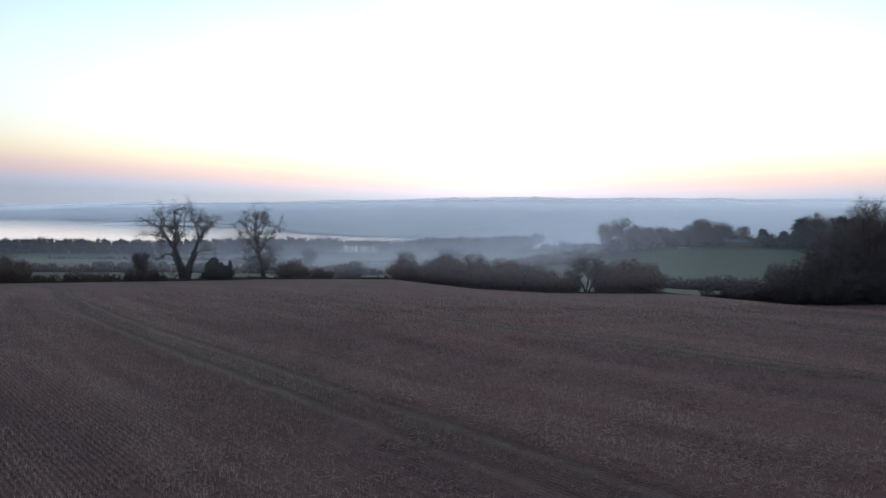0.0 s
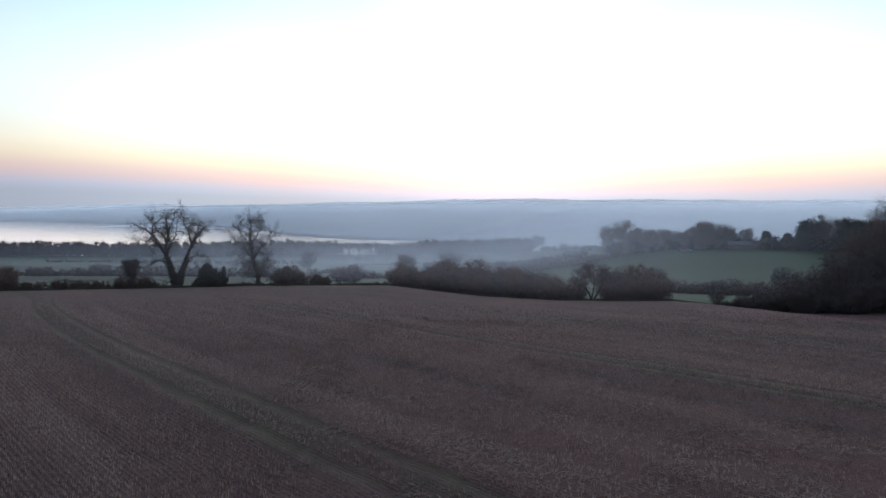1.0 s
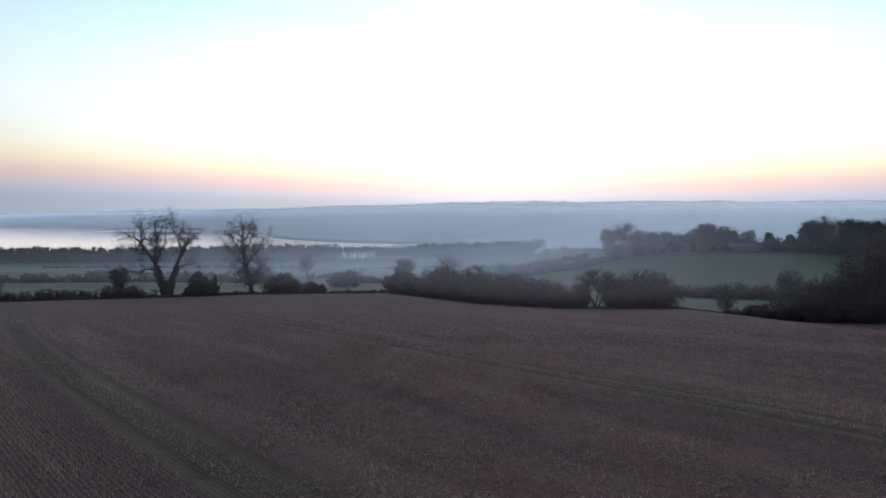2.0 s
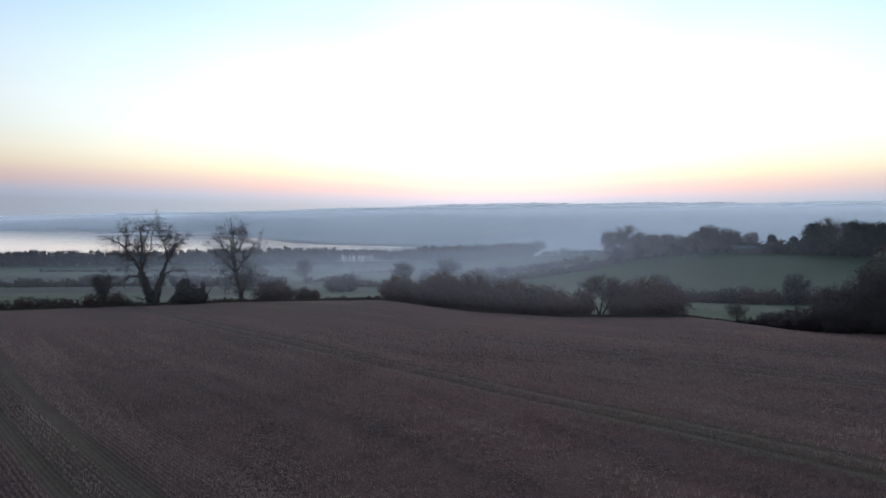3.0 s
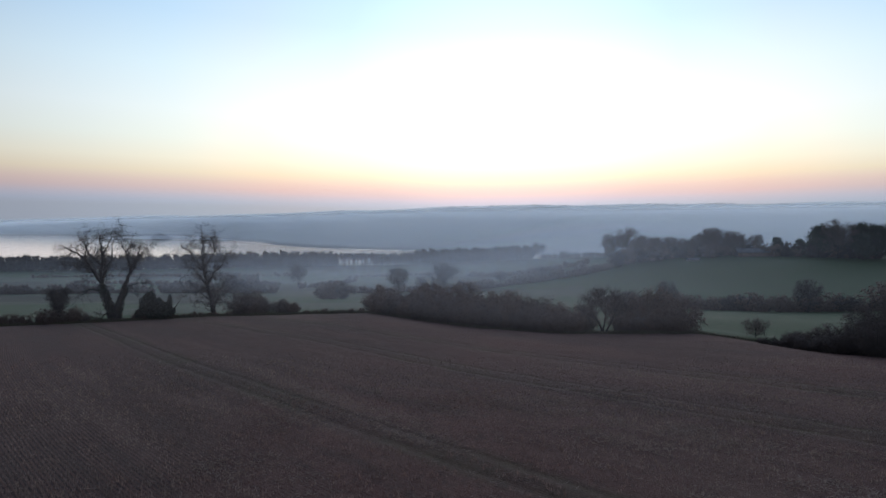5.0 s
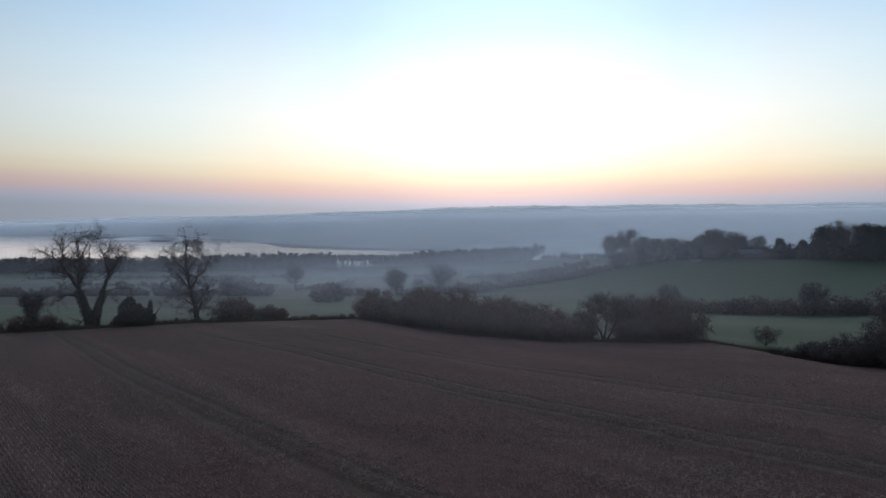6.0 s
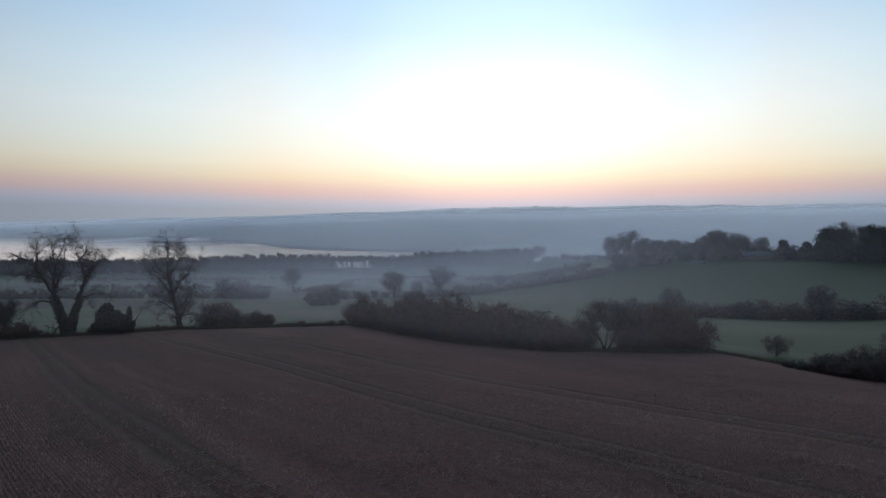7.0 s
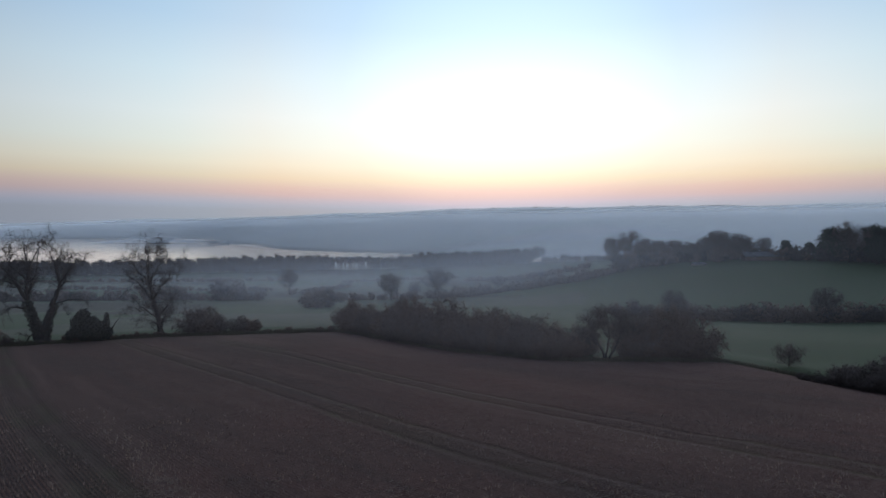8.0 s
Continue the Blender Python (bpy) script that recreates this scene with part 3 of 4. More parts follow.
def shrub_meshes(name, seed, wide, tall, mats, stems=16, counts=(4, 4, 3), fine=0.016, deep=1.0, simple=1, steps=3):
    """A dense thorn shrub: many stems from the ground, filled with twigs down to the grass."""
    rng = np.random.default_rng(seed)
    tubes, p0, p1, pr = [], [], [], []
    for k in range(stems):
        az, rad = rng.uniform(0, 2 * np.pi), wide * 0.5 * math.sqrt(rng.uniform(0.02, 1))
        b = np.array([math.cos(az) * 0.07, math.sin(az) * 0.07, -0.15])
        h = tall * (0.95 - 0.45 * (rad / (wide * 0.5)) ** 2) * rng.uniform(0.65, 1.0)
        e = np.array([math.cos(az) * rad * 0.95, math.sin(az) * rad * 0.95 * deep, h])
        ln = bend([b, e * np.array([0.72, 0.72, 0.38]), e], rng, steps, 0.06)
        r = np.linspace(0.055, 0.02, len(ln))
        tubes.append(tube(ln, r, 4))
        p0.append(ln[:-1]); p1.append(ln[1:]); pr.append(r[1:])
    p0, p1, pr = np.concatenate(p0), np.concatenate(p1), np.concatenate(pr)
    levels = []
    for i, (n, s) in enumerate(zip(counts, (0.30, 0.20, 0.13))):
        lv = sprout(p0, p1, pr, n, rng, s * min(tall, 4.5), 1.0, 0.18, 0.6, 0.0)
        lv = cut(lv, lv[2][:, 2] > 0.02)
        lv = lv[:3] + (np.maximum(lv[3], fine),)
        levels.append(lv)
        p0, p1, pr = segs(lv, i >= simple)
    v, q = join_tubes(tubes)
    stem = mesh_from(name + "_stems", v, [q], mats[0], True)
    v, q, t = crown(levels, simple)
    return stem, mesh_from(name + "_twigs", v, [q, t], mats[1])


def leaf_mass(name, seed, blobs, count, size, mat):
    """Many small folded leaves over and inside a few overlapping rounded masses: (x, y, z, rx, ry, rz)."""
    rng = np.random.default_rng(seed)
    vs = []
    share = np.array([b[3] * b[5] for b in blobs])
    share = (share / share.sum() * count).astype(int)
    for (x, y, z, rx, ry, rz), n in zip(blobs, share):
        d = unit(rng.normal(size=(n, 3)))
        lump = 1 + 0.16 * np.sin(d[:, 0] * 5 + seed) * np.sin(d[:, 2] * 6 + 1) + 0.10 * np.sin(d[:, 1] * 11 + d[:, 2] * 9)
        rad = (rng.uniform(0.55, 1.0, n) ** 0.5 * lump)[:, None]
        vs.append(np.array([x, y, z]) + d * rad * np.array([rx, ry, rz]))
    c = np.concatenate(vs)
    c = c[c[:, 2] > 0.0]
    n = len(c)
    a = unit(rng.normal(size=(n, 3)))
    b = unit(np.cross(a, rng.normal(size=(n, 3))))
    nn = np.cross(a, b)
    s = (size * rng.uniform(0.6, 1.3, n))[:, None]
    v = np.stack([c - a * s, c - b * s * 0.55 + nn * s * 0.25, c + a * s, c + b * s * 0.55 + nn * s * 0.25], 1).reshape(-1, 3)
    k = (np.arange(n) * 4)[:, None]
    return mesh_from(name, v, [np.concatenate([k + np.array([[0, 1, 2]]), k + np.array([[0, 2, 3]])])], mat)


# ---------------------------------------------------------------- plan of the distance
# haze sheets: distance, density, top height, bow, along the far shore or not
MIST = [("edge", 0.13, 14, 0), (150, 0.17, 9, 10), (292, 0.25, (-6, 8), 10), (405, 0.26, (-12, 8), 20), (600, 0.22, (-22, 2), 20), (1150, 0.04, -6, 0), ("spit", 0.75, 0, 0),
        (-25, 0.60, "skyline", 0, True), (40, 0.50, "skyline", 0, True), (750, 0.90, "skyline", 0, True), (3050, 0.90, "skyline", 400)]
VALLEY_TREES = [
    (-16.5, 285, 1.18, 0, "bare round tree standing in a misty meadow hedge"),
    (2.2, 300, 1.4, 1, "bare spreading tree standing in a misty meadow hedge"),
    (-8.0, 302, 0.75, 2, "small bare tree standing in a misty meadow hedge"),
    (-81, 381, 1.40, 2, "lone bare tree in the misty pasture"),
    (101.5, 684, 1.8, 0, "tall bare round tree on the lake shore"),
    (129, 680, 0.9, 1, "small bare tree on the lake shore"),
    (96, 183, 0.9, 2, "thin bare tree in the valley hedge"),
    (57.6, 178, 0.75, 2, "small dense bare tree standing behind the field hedge"),
    (50, 330, 0.7, 0, "small bare tree on the hill hedge"),
    (31, 345, 0.8, 1, "small bare tree on the hill hedge"),
]
SHRUBBY = "dark thick thorn shrub in the valley hedge"
FAR_HEDGES = [
    ([(44, 184), (140, 180)], 2.4, 0.98, "valley hedge", SHRUBBY, 1),
    ([(75, 185), (79, 186)], 3.0, 1.1, "valley hedge", SHRUBBY, 12),
    ([(110, 181), (138, 177)], 3.6, 1.7, "valley hedge", SHRUBBY, 13),
    ([(6, 300), (35, 325), (49, 318), (69, 314), (85, 322)], 1.5, 0.9, "hill hedge", "thin dark hedge running along the hill pasture", 2),
    ([(-40, 285), (6, 300)], 1.6, 0.8, "hill hedge", "thin dark hedge running along the misty pasture", 21),
    ([(20, 452), (64, 415), (90, 405)], 1.4, 0.8, "pasture hedge", "hazy gappy hedge between two pastures", 3),
    ([(-40, 232), (-30, 231)], 3.0, 1.35, "meadow bushes", "round bare bush in the meadow", 4),
    ([(-100, 302), (-72, 297)], 3.6, 1.75, "meadow bushes", "clump of bare bushes in the meadow", 5),
    ([(-74, 352), (-53, 418)], 2.0, 0.6, "pasture hedge", "low hazy hedge running across the pasture", 6),
    ([(-240, 345), (-104, 304)], 2.2, 0.95, "pasture hedge", "low hazy hedge running across the pasture", 7),
    ([(-250, 452), (-96, 402)], 2.0, 0.55, "pasture hedge", "hazy gappy hedge between two pastures", 33),
    ([(-66, 470), (14, 488)], 1.8, 0.5, "pasture hedge", "hazy gappy hedge between two pastures", 34),
    ([(-340, 545), (-110, 512)], 2.6, 0.65, "pasture hedge", "hazy gappy hedge between two pastures", 35),
    ([(104, 326), (150, 336), (205, 310)], 3.4, 1.5, "hill wood edge", "dark shrub at the edge of the hill wood", 8),
    ([(92, 338), (150, 343), (205, 322)], 4.0, 1.7, "hill wood edge", "dark scrub growing under the hill wood", 10),
    ([(84, 322), (104, 326)], 3.6, 1.9, "hill wood edge", "dark tall shrub at the edge of the hill wood", 9),
]
OAK, PIN = "bare broad tree in the wood on the hill", "dark evergreen pine in the wood on the hill"
HILL_TREES = [
    (90, 350, 1.45, 2, OAK), (97, 345, 1.6, 0, OAK), (101, 334, 1.15, 1, OAK), (108, 336, 1.0, 2, OAK), (114, 334, 1.0, 0, OAK), (121, 336, 0.9, 1, OAK), (127, 338, 0.85, 2, OAK),
    (135, 334, 1.4, 0, OAK), (141, 337, 1.25, 1, OAK), (148, 338, 1.2, 0, OAK), (154, 341, 1.0, 1, OAK), (160, 339, 1.0, 2, OAK), (169, 336, 0.72, 10, PIN), (176, 328, 0.68, 11, PIN),
    (104, 340, 1.1, 0, OAK), (111, 341, 0.95, 1, OAK), (118, 340, 0.95, 0, OAK), (124, 333, 0.8, 0, OAK), (130, 336, 1.1, 2, OAK), (138, 340, 1.3, 2, OAK), (145, 334, 1.05, 2, OAK),
    (181, 321, 1.25, 10, PIN), (186, 315, 1.75, 1, OAK), (189, 322, 1.2, 11, PIN), (195, 313, 1.35, 10, PIN), (201, 311, 1.3, 11, PIN), (207, 309, 1.3, 10, PIN), (192, 306, 1.0, 11, PIN),
]
FARM = [
    (119, 316, 0.15, 5.5, 2.6, 0.9, 1.4, M_WALL, "small pale farm shed below the hill wood"),
    (156, 331, -0.1, 19, 6, 2.2, 4.0, M_BRICK, "long low brick farm building below the hill wood"),
]
_rng = np.random.default_rng(77)


def belt(x0, x1, y0, y1, n, tall, wide, clear, deep=5.0):
    """Scattered trees along a line: place, height, width, share of bare stem."""
    out = []
    for k in range(n):
        f = (k + _rng.uniform(0, 1)) / n
        x, y = x0 + (x1 - x0) * f, y0 + (y1 - y0) * f + _rng.normal(0, deep)
        out.append((x, y, tall * _rng.uniform(0.8, 1.12), wide * _rng.uniform(0.8, 1.2), clear * _rng.uniform(0.7, 1.2)))
    return out


lake_spots = (belt(-560, -106, 643, 640, 240, 12.2, 8, 0.12) + belt(-560, -106, 634, 632, 210, 8.0, 8.5, 0.0, 3)
              + belt(-106, -66, 636, 638, 54, 10.6, 3.6, 0.66, 3) + belt(-106, -66, 634, 636, 13, 8.0, 2.6, 0.0, 1) + belt(-66, -25, 638, 640, 32, 10.2, 5.5, 0.15, 3) + belt(-25, 95, 652, 682, 80, 12, 8, 0.12) + belt(-66, 95, 640, 676, 66, 6.5, 8, 0.0, 3)
              + belt(-560, -106, 652, 650, 300, 4, 9, 0.0, 2)
              + belt(106, 122, 690, 689, 7, 3.4, 6, 0.0, 3) + belt(126, 190, 690, 688, 19, 3.4, 6, 0.0, 4) + belt(103, 196, 686, 685, 12, 1.2, 4, 0.0, 2))
far_spots = (belt(-60, 300, 1000, 905, 34, 6, 11, 0.0, 8) + belt(120, 420, 1130, 1180, 26, 7, 12, 0.0, 10) + belt(140, 235, 1240, 1225, 22, 11, 14, 0.0, 18)
             + belt(-180, 130, 1260, 1330, 26, 6, 12, 0.0, 8) + belt(250, 720, 1390, 1360, 24, 4.6, 13, 0.0, 22) + belt(-300, -150, 1290, 1130, 20, 6, 10, 0.0, 8)
             + belt(-1250, -760, 2160, 1960, 30, 8, 16, 0.0, 10))
WOODS = [
    ("far_hedgerow", "hazy hedgerows and copses on the far lake slopes", far_spots, 9, M_ASH),
    ("lake_wood", "belt of tall bare trees along the lake shore", lake_spots, 5, M_ASH),
    ("island_wood", "clump of bare trees on the lake spit", [(-692 + 52 * f, 1532 - 23 * f + 5 * math.sin(40 * f), 3 + 9 * math.sin(3.1 * f) * (0.7 + 0.3 * math.sin(29 * f)), 11, 0.0) for f in np.linspace(0.03, 0.97, 22)]
     + [(-520 + 14 * f, 1455 - 8 * f, 4, 8, 0.0) for f in (0, 0.5, 1)], 6, M_THORN),
    ("ridge_wood", "hazy clumps of trees on the far ridge", [(x, 3600 + _rng.uniform(-60, 60), _rng.uniform(3, 9), _rng.uniform(12, 24), 0.0)
     for c in (560, 700, 860, 1050, 1250, 1300, 1500, 1560, 1900, 300, 80) for x in c + _rng.normal(0, 45, 14)], 8, M_THORN),
]


# ---------------------------------------------------------------- the ground, one sheet
def lines(*spans):
    out = [spans[0][0]]
    for a, b, step in spans:
        out += list(np.linspace(a, b, max(1, round((b - a) / step)) + 1)[1:])
    return np.array(out)


gx = lines((-4300, -1400, 145), (-1400, -500, 45), (-500, -160, 17), (-160, -60, 4), (-60, 60, 1.6), (60, 160, 4), (160, 500, 17), (500, 1400, 45), (1400, 4300, 145))
gv = lines((-900, -60, 60), (-60, 0, 10), (0, 112, 1.6), (112, 115.2, 1.6), (115.2, 220, 3.5), (220, 700, 10), (700, 2700, 25), (2700, 4050, 75))
GX, GV = np.meshgrid(gx, gv, indexing="xy")
GY = GV + (field_edge(GX) - 112) * np.clip(GV / 112, 0, 1) * (1 - smooth(GV, 113, 330))
rough = np.random.default_rng(5).normal(0, 0.025, GX.shape) * (GV < 112) * (GV > -20)
GZ = height(GX, GY) + rough
nx, ny = len(gx), len(gv)
ii, jj = np.meshgrid(np.arange(ny - 1), np.arange(nx - 1), indexing="ij")
quads = np.stack([ii * nx + jj, ii * nx + jj + 1, (ii + 1) * nx + jj + 1, (ii + 1) * nx + jj], -1).reshape(-1, 4)
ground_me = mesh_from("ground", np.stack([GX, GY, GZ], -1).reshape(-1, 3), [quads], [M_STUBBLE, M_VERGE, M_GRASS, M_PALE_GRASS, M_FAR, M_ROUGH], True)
cx = (GX[:-1, :-1] + GX[1:, 1:]) / 2
cy = (GY[:-1, :-1] + GY[1:, 1:]) / 2
cv = (GV[:-1, :-1] + GV[1:, 1:]) / 2
slot = np.zeros(cx.shape, np.int32)
slot[cv > 112] = 1
slot[cv > 115.2] = 2
slot[(cv > 115.2) & (cx < 20 + 0.25 * (cy - 118)) & (cy > 215)] = 3
slot[(cy > 125) & (cy < 200) & (cx > -75) & (cx < 5)] = 3
# the valley floor is cut up into small pastures
parcel = np.floor((cy + 0.25 * cx + 14 * np.floor(cx / 95)) / 58).astype(int) + 2 * np.floor((cx + 0.3 * cy) / 120).astype(int)
valley_floor = (cy > 190) & (cx < 20 + 0.25 * (cy - 118)) & (cv > 115.2)
slot[valley_floor & (parcel % 4 == 1)] = 5
slot[valley_floor & (parcel % 4 == 3)] = 2
slot[cy > 735] = 4
ground_me.polygons.foreach_set("material_index", slot.ravel())
tagged(new("ground", ground_me), "rolling farmland with a brown stubble field falling to misty meadows", "ground", kind="structure")

# the lake
lake_me = mesh_from("lake", [(-4200, 560, LAKE_Z), (900, 560, LAKE_Z), (900, 3000, LAKE_Z), (-4200, 3000, LAKE_Z)], [np.array([[0, 1, 2, 3]])], M_WATER)
tagged(new("water", lake_me), "still pale lake mirroring the dusk sky", "lake", kind="structure")


# low wooded spit in the lake
def spit(x0, y0, x1, y1, wide):
    n, m = 40, 8
    t = np.linspace(0, 1, n)
    a = np.linspace(-1, 1, m)
    px, py = x0 + (x1 - x0) * t, y0 + (y1 - y0) * t
    d = np.array([-(y1 - y0), x1 - x0]) / math.hypot(x1 - x0, y1 - y0)
    w = wide * np.sqrt(np.clip(1 - (2 * t - 1) ** 4, 0, 1)) * (0.8 + 0.25 * np.sin(t * 9))
    v = np.stack([px[:, None] + d[0] * w[:, None] * a, py[:, None] + d[1] * w[:, None] * a, LAKE_Z - 0.4 + 1.6 * (1 - a[None] ** 2) * (w[:, None] / wide)], -1).reshape(-1, 3)
    i, j = np.meshgrid(np.arange(n - 1), np.arange(m - 1), indexing="ij")
    q = np.stack([i * m + j, i * m + j + 1, (i + 1) * m + j + 1, (i + 1) * m + j], -1).reshape(-1, 4)
    return mesh_from("spit", v, [q], M_VERGE, True)


tagged(new("island", spit(-745, 1556, -462, 1430, 9)), "low grassy spit reaching into the lake", "island", kind="structure")


# mist in the valley and over the far shore: haze put into upright sheets
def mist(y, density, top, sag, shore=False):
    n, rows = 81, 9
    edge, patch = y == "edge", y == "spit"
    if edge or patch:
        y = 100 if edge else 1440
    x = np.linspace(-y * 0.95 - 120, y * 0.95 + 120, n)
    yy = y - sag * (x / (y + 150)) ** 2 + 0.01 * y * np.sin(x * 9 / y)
    # sheet added in front of the hedge to lift its darks, as glare does
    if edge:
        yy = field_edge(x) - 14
    # small sheet added only to pale the spit and its trees, as haze would
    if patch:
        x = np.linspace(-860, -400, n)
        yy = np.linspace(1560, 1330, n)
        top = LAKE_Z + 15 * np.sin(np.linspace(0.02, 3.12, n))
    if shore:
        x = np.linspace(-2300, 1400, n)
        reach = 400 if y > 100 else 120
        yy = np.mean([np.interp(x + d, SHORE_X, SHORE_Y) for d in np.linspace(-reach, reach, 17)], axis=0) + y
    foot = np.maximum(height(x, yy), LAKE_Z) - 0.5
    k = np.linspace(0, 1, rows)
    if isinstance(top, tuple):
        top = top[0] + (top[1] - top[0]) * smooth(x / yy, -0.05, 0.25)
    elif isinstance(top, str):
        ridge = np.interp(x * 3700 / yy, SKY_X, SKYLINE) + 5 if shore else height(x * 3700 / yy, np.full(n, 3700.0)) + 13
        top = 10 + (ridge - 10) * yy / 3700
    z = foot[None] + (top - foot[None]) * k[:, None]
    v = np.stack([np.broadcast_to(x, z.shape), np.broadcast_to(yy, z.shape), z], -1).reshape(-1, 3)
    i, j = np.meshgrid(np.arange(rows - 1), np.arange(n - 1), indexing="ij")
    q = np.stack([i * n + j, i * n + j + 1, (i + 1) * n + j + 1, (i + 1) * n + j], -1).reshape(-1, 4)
    me = mesh_from("mist", v, [q], mat_mist("evening_mist", density, 1.0 if shore or y > 2000 else (0.2 if edge or patch else 0.0), EDGE_VEIL if edge else FAR_MIST if shore or y > 1000 else NEAR_MIST, 0.6 if edge else 0.95), True)
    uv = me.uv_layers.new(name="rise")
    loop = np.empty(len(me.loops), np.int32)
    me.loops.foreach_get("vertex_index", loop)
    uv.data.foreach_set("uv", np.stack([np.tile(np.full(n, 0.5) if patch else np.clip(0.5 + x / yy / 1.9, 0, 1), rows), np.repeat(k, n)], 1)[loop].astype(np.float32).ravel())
    return tagged(new("mist", me), "thin translucent sheet standing in for evening mist", "mist", kind="stuff")


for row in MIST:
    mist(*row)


# ---------------------------------------------------------------- stubble
def stubble():
    rng = np.random.default_rng(11)
    ps = np.arange(0, 135 / 1.4142, ROW_GAP)
    spots = []
    for k, p in enumerate(ps):
        n = int(150 / 0.15)
        q = np.linspace(-75, 75, n) + rng.normal(0, 0.05, n)
        loose = smooth((p + q) * 0.70711 + 5 * patchy(q, p + 0 * q, 6.0, 4), -8, 1)
        pp = p + rng.normal(0, 1, n) * (0.018 + 0.10 * loose)
        x, y = (pp + q) * 0.70711, (pp - q) * 0.70711
        y = y + 0.004 * np.clip(x - 4, -50, 0) ** 2 * np.clip(y - 25, 0, 55) / 55
        far = np.clip((y - 30) / 75, 0, 1)
        keep = (y > 13) & (y < field_edge(x) - 0.6) & (np.abs(x) < 0.72 * y + 6)
        keep &= rng.uniform(size=n) < np.clip(0.95 - 1.75 * far, 0.0, 1) * np.where(loose < 0.5, 0.80, 0.22 + 0.75 * patchy(x, y, 0.55, 3) ** 1.2)
        u = along(x, y)
        for c in RUTS:
            keep &= np.abs(u - c) > 0.5
        spots.append(np.stack([x, y, far], 1)[keep])
    s = np.concatenate(spots)
    blades = 4
    i = np.repeat(np.arange(len(s)), blades)
    x = s[i, 0] + rng.normal(0, 0.03, len(i))
    y = s[i, 1] + rng.normal(0, 0.03, len(i))
    z = height(x, y) - 0.03
    grow = 1 + 0.4 * s[i, 2]
    h = rng.uniform(0.08, 0.22, len(i)) * (0.7 + 0.6 * patchy(x, y, 4.5, 9)) * (0.85 + 0.3 * s[i, 2])
    fallen = rng.uniform(size=len(i)) < 0.22
    ax, tilt = rng.uniform(0, 2 * np.pi, len(i)), np.where(fallen, rng.uniform(1.1, 1.5, len(i)), rng.normal(0, 0.25, len(i)))
    ln = np.where(fallen, h * 1.7, h)
    tip = np.stack([x + np.cos(ax) * np.sin(tilt) * ln, y + np.sin(ax) * np.sin(tilt) * ln, z + 0.03 + np.cos(tilt) * ln], 1)
    w = rng.uniform(0.008, 0.016, len(i)) * grow
    bx = rng.uniform(0, 2 * np.pi, len(i))
    dx, dy = np.cos(bx) * w, np.sin(bx) * w
    b1 = np.stack([x - dx, y - dy, z], 1)
    b2 = np.stack([x + dx, y + dy, z], 1)
    b3 = np.stack([x - dy, y + dx, z], 1)
    v = np.stack([b1, b2, b3, tip], 1).reshape(-1, 3)
    k = (np.arange(len(i)) * 4)[:, None]
    f = np.concatenate([k + np.array([[0, 1, 3]]), k + np.array([[1, 2, 3]])])
    return mesh_from("stubble", v, [f], M_STRAW)


tagged(new("stubble", stubble()), "short brown cereal stubble standing in drilled rows", "stubble", kind="stuff")



def loose_straw():
    rng = np.random.default_rng(14)
    x, y = rng.uniform(-8, 40, 150000), rng.uniform(15, 58, 150000)
    keep = rng.uniform(size=len(x)) < smooth(patchy(x + 0.9 * y, 0.4 * (y - x), 2.0, 6) * 0.65 + patchy(x, y, 0.7, 7) * 0.45, 0.52, 1.0)
    x, y = x[keep], y[keep]
    z = height(x, y) + rng.uniform(0.0, 0.12, len(x))
    az, ln = rng.uniform(0, 6.28, len(x)), rng.uniform(0.08, 0.28, len(x))
    d = np.stack([np.cos(az), np.sin(az), rng.normal(0, 0.18, len(x))], 1)
    side = np.stack([-np.sin(az), np.cos(az), 0 * az], 1) * 0.008
    c = np.stack([x, y, z], 1)
    a, b = c - d * ln[:, None] / 2, c + d * ln[:, None] / 2
    v = np.stack([a - side, a + side, b + side * 0.5, b - side * 0.5, a + np.array([0, 0, -0.012]), b + np.array([0, 0, -0.010])], 1).reshape(-1, 3)
    k = (np.arange(len(x)) * 6)[:, None]
    return mesh_from("loose_straw", v, [np.concatenate([k + np.array([[0, 1, 2, 3]]), k + np.array([[1, 4, 5, 2]]), k + np.array([[4, 0, 3, 5]])])], M_PALE_STRAW)


tagged(new("loose_straw", loose_straw()), "pale chopped straw strewn over the stubble", "straw", kind="stuff")

# ---------------------------------------------------------------- the two old hedgerow trees
OLD = (M_BARK, M_ASH)
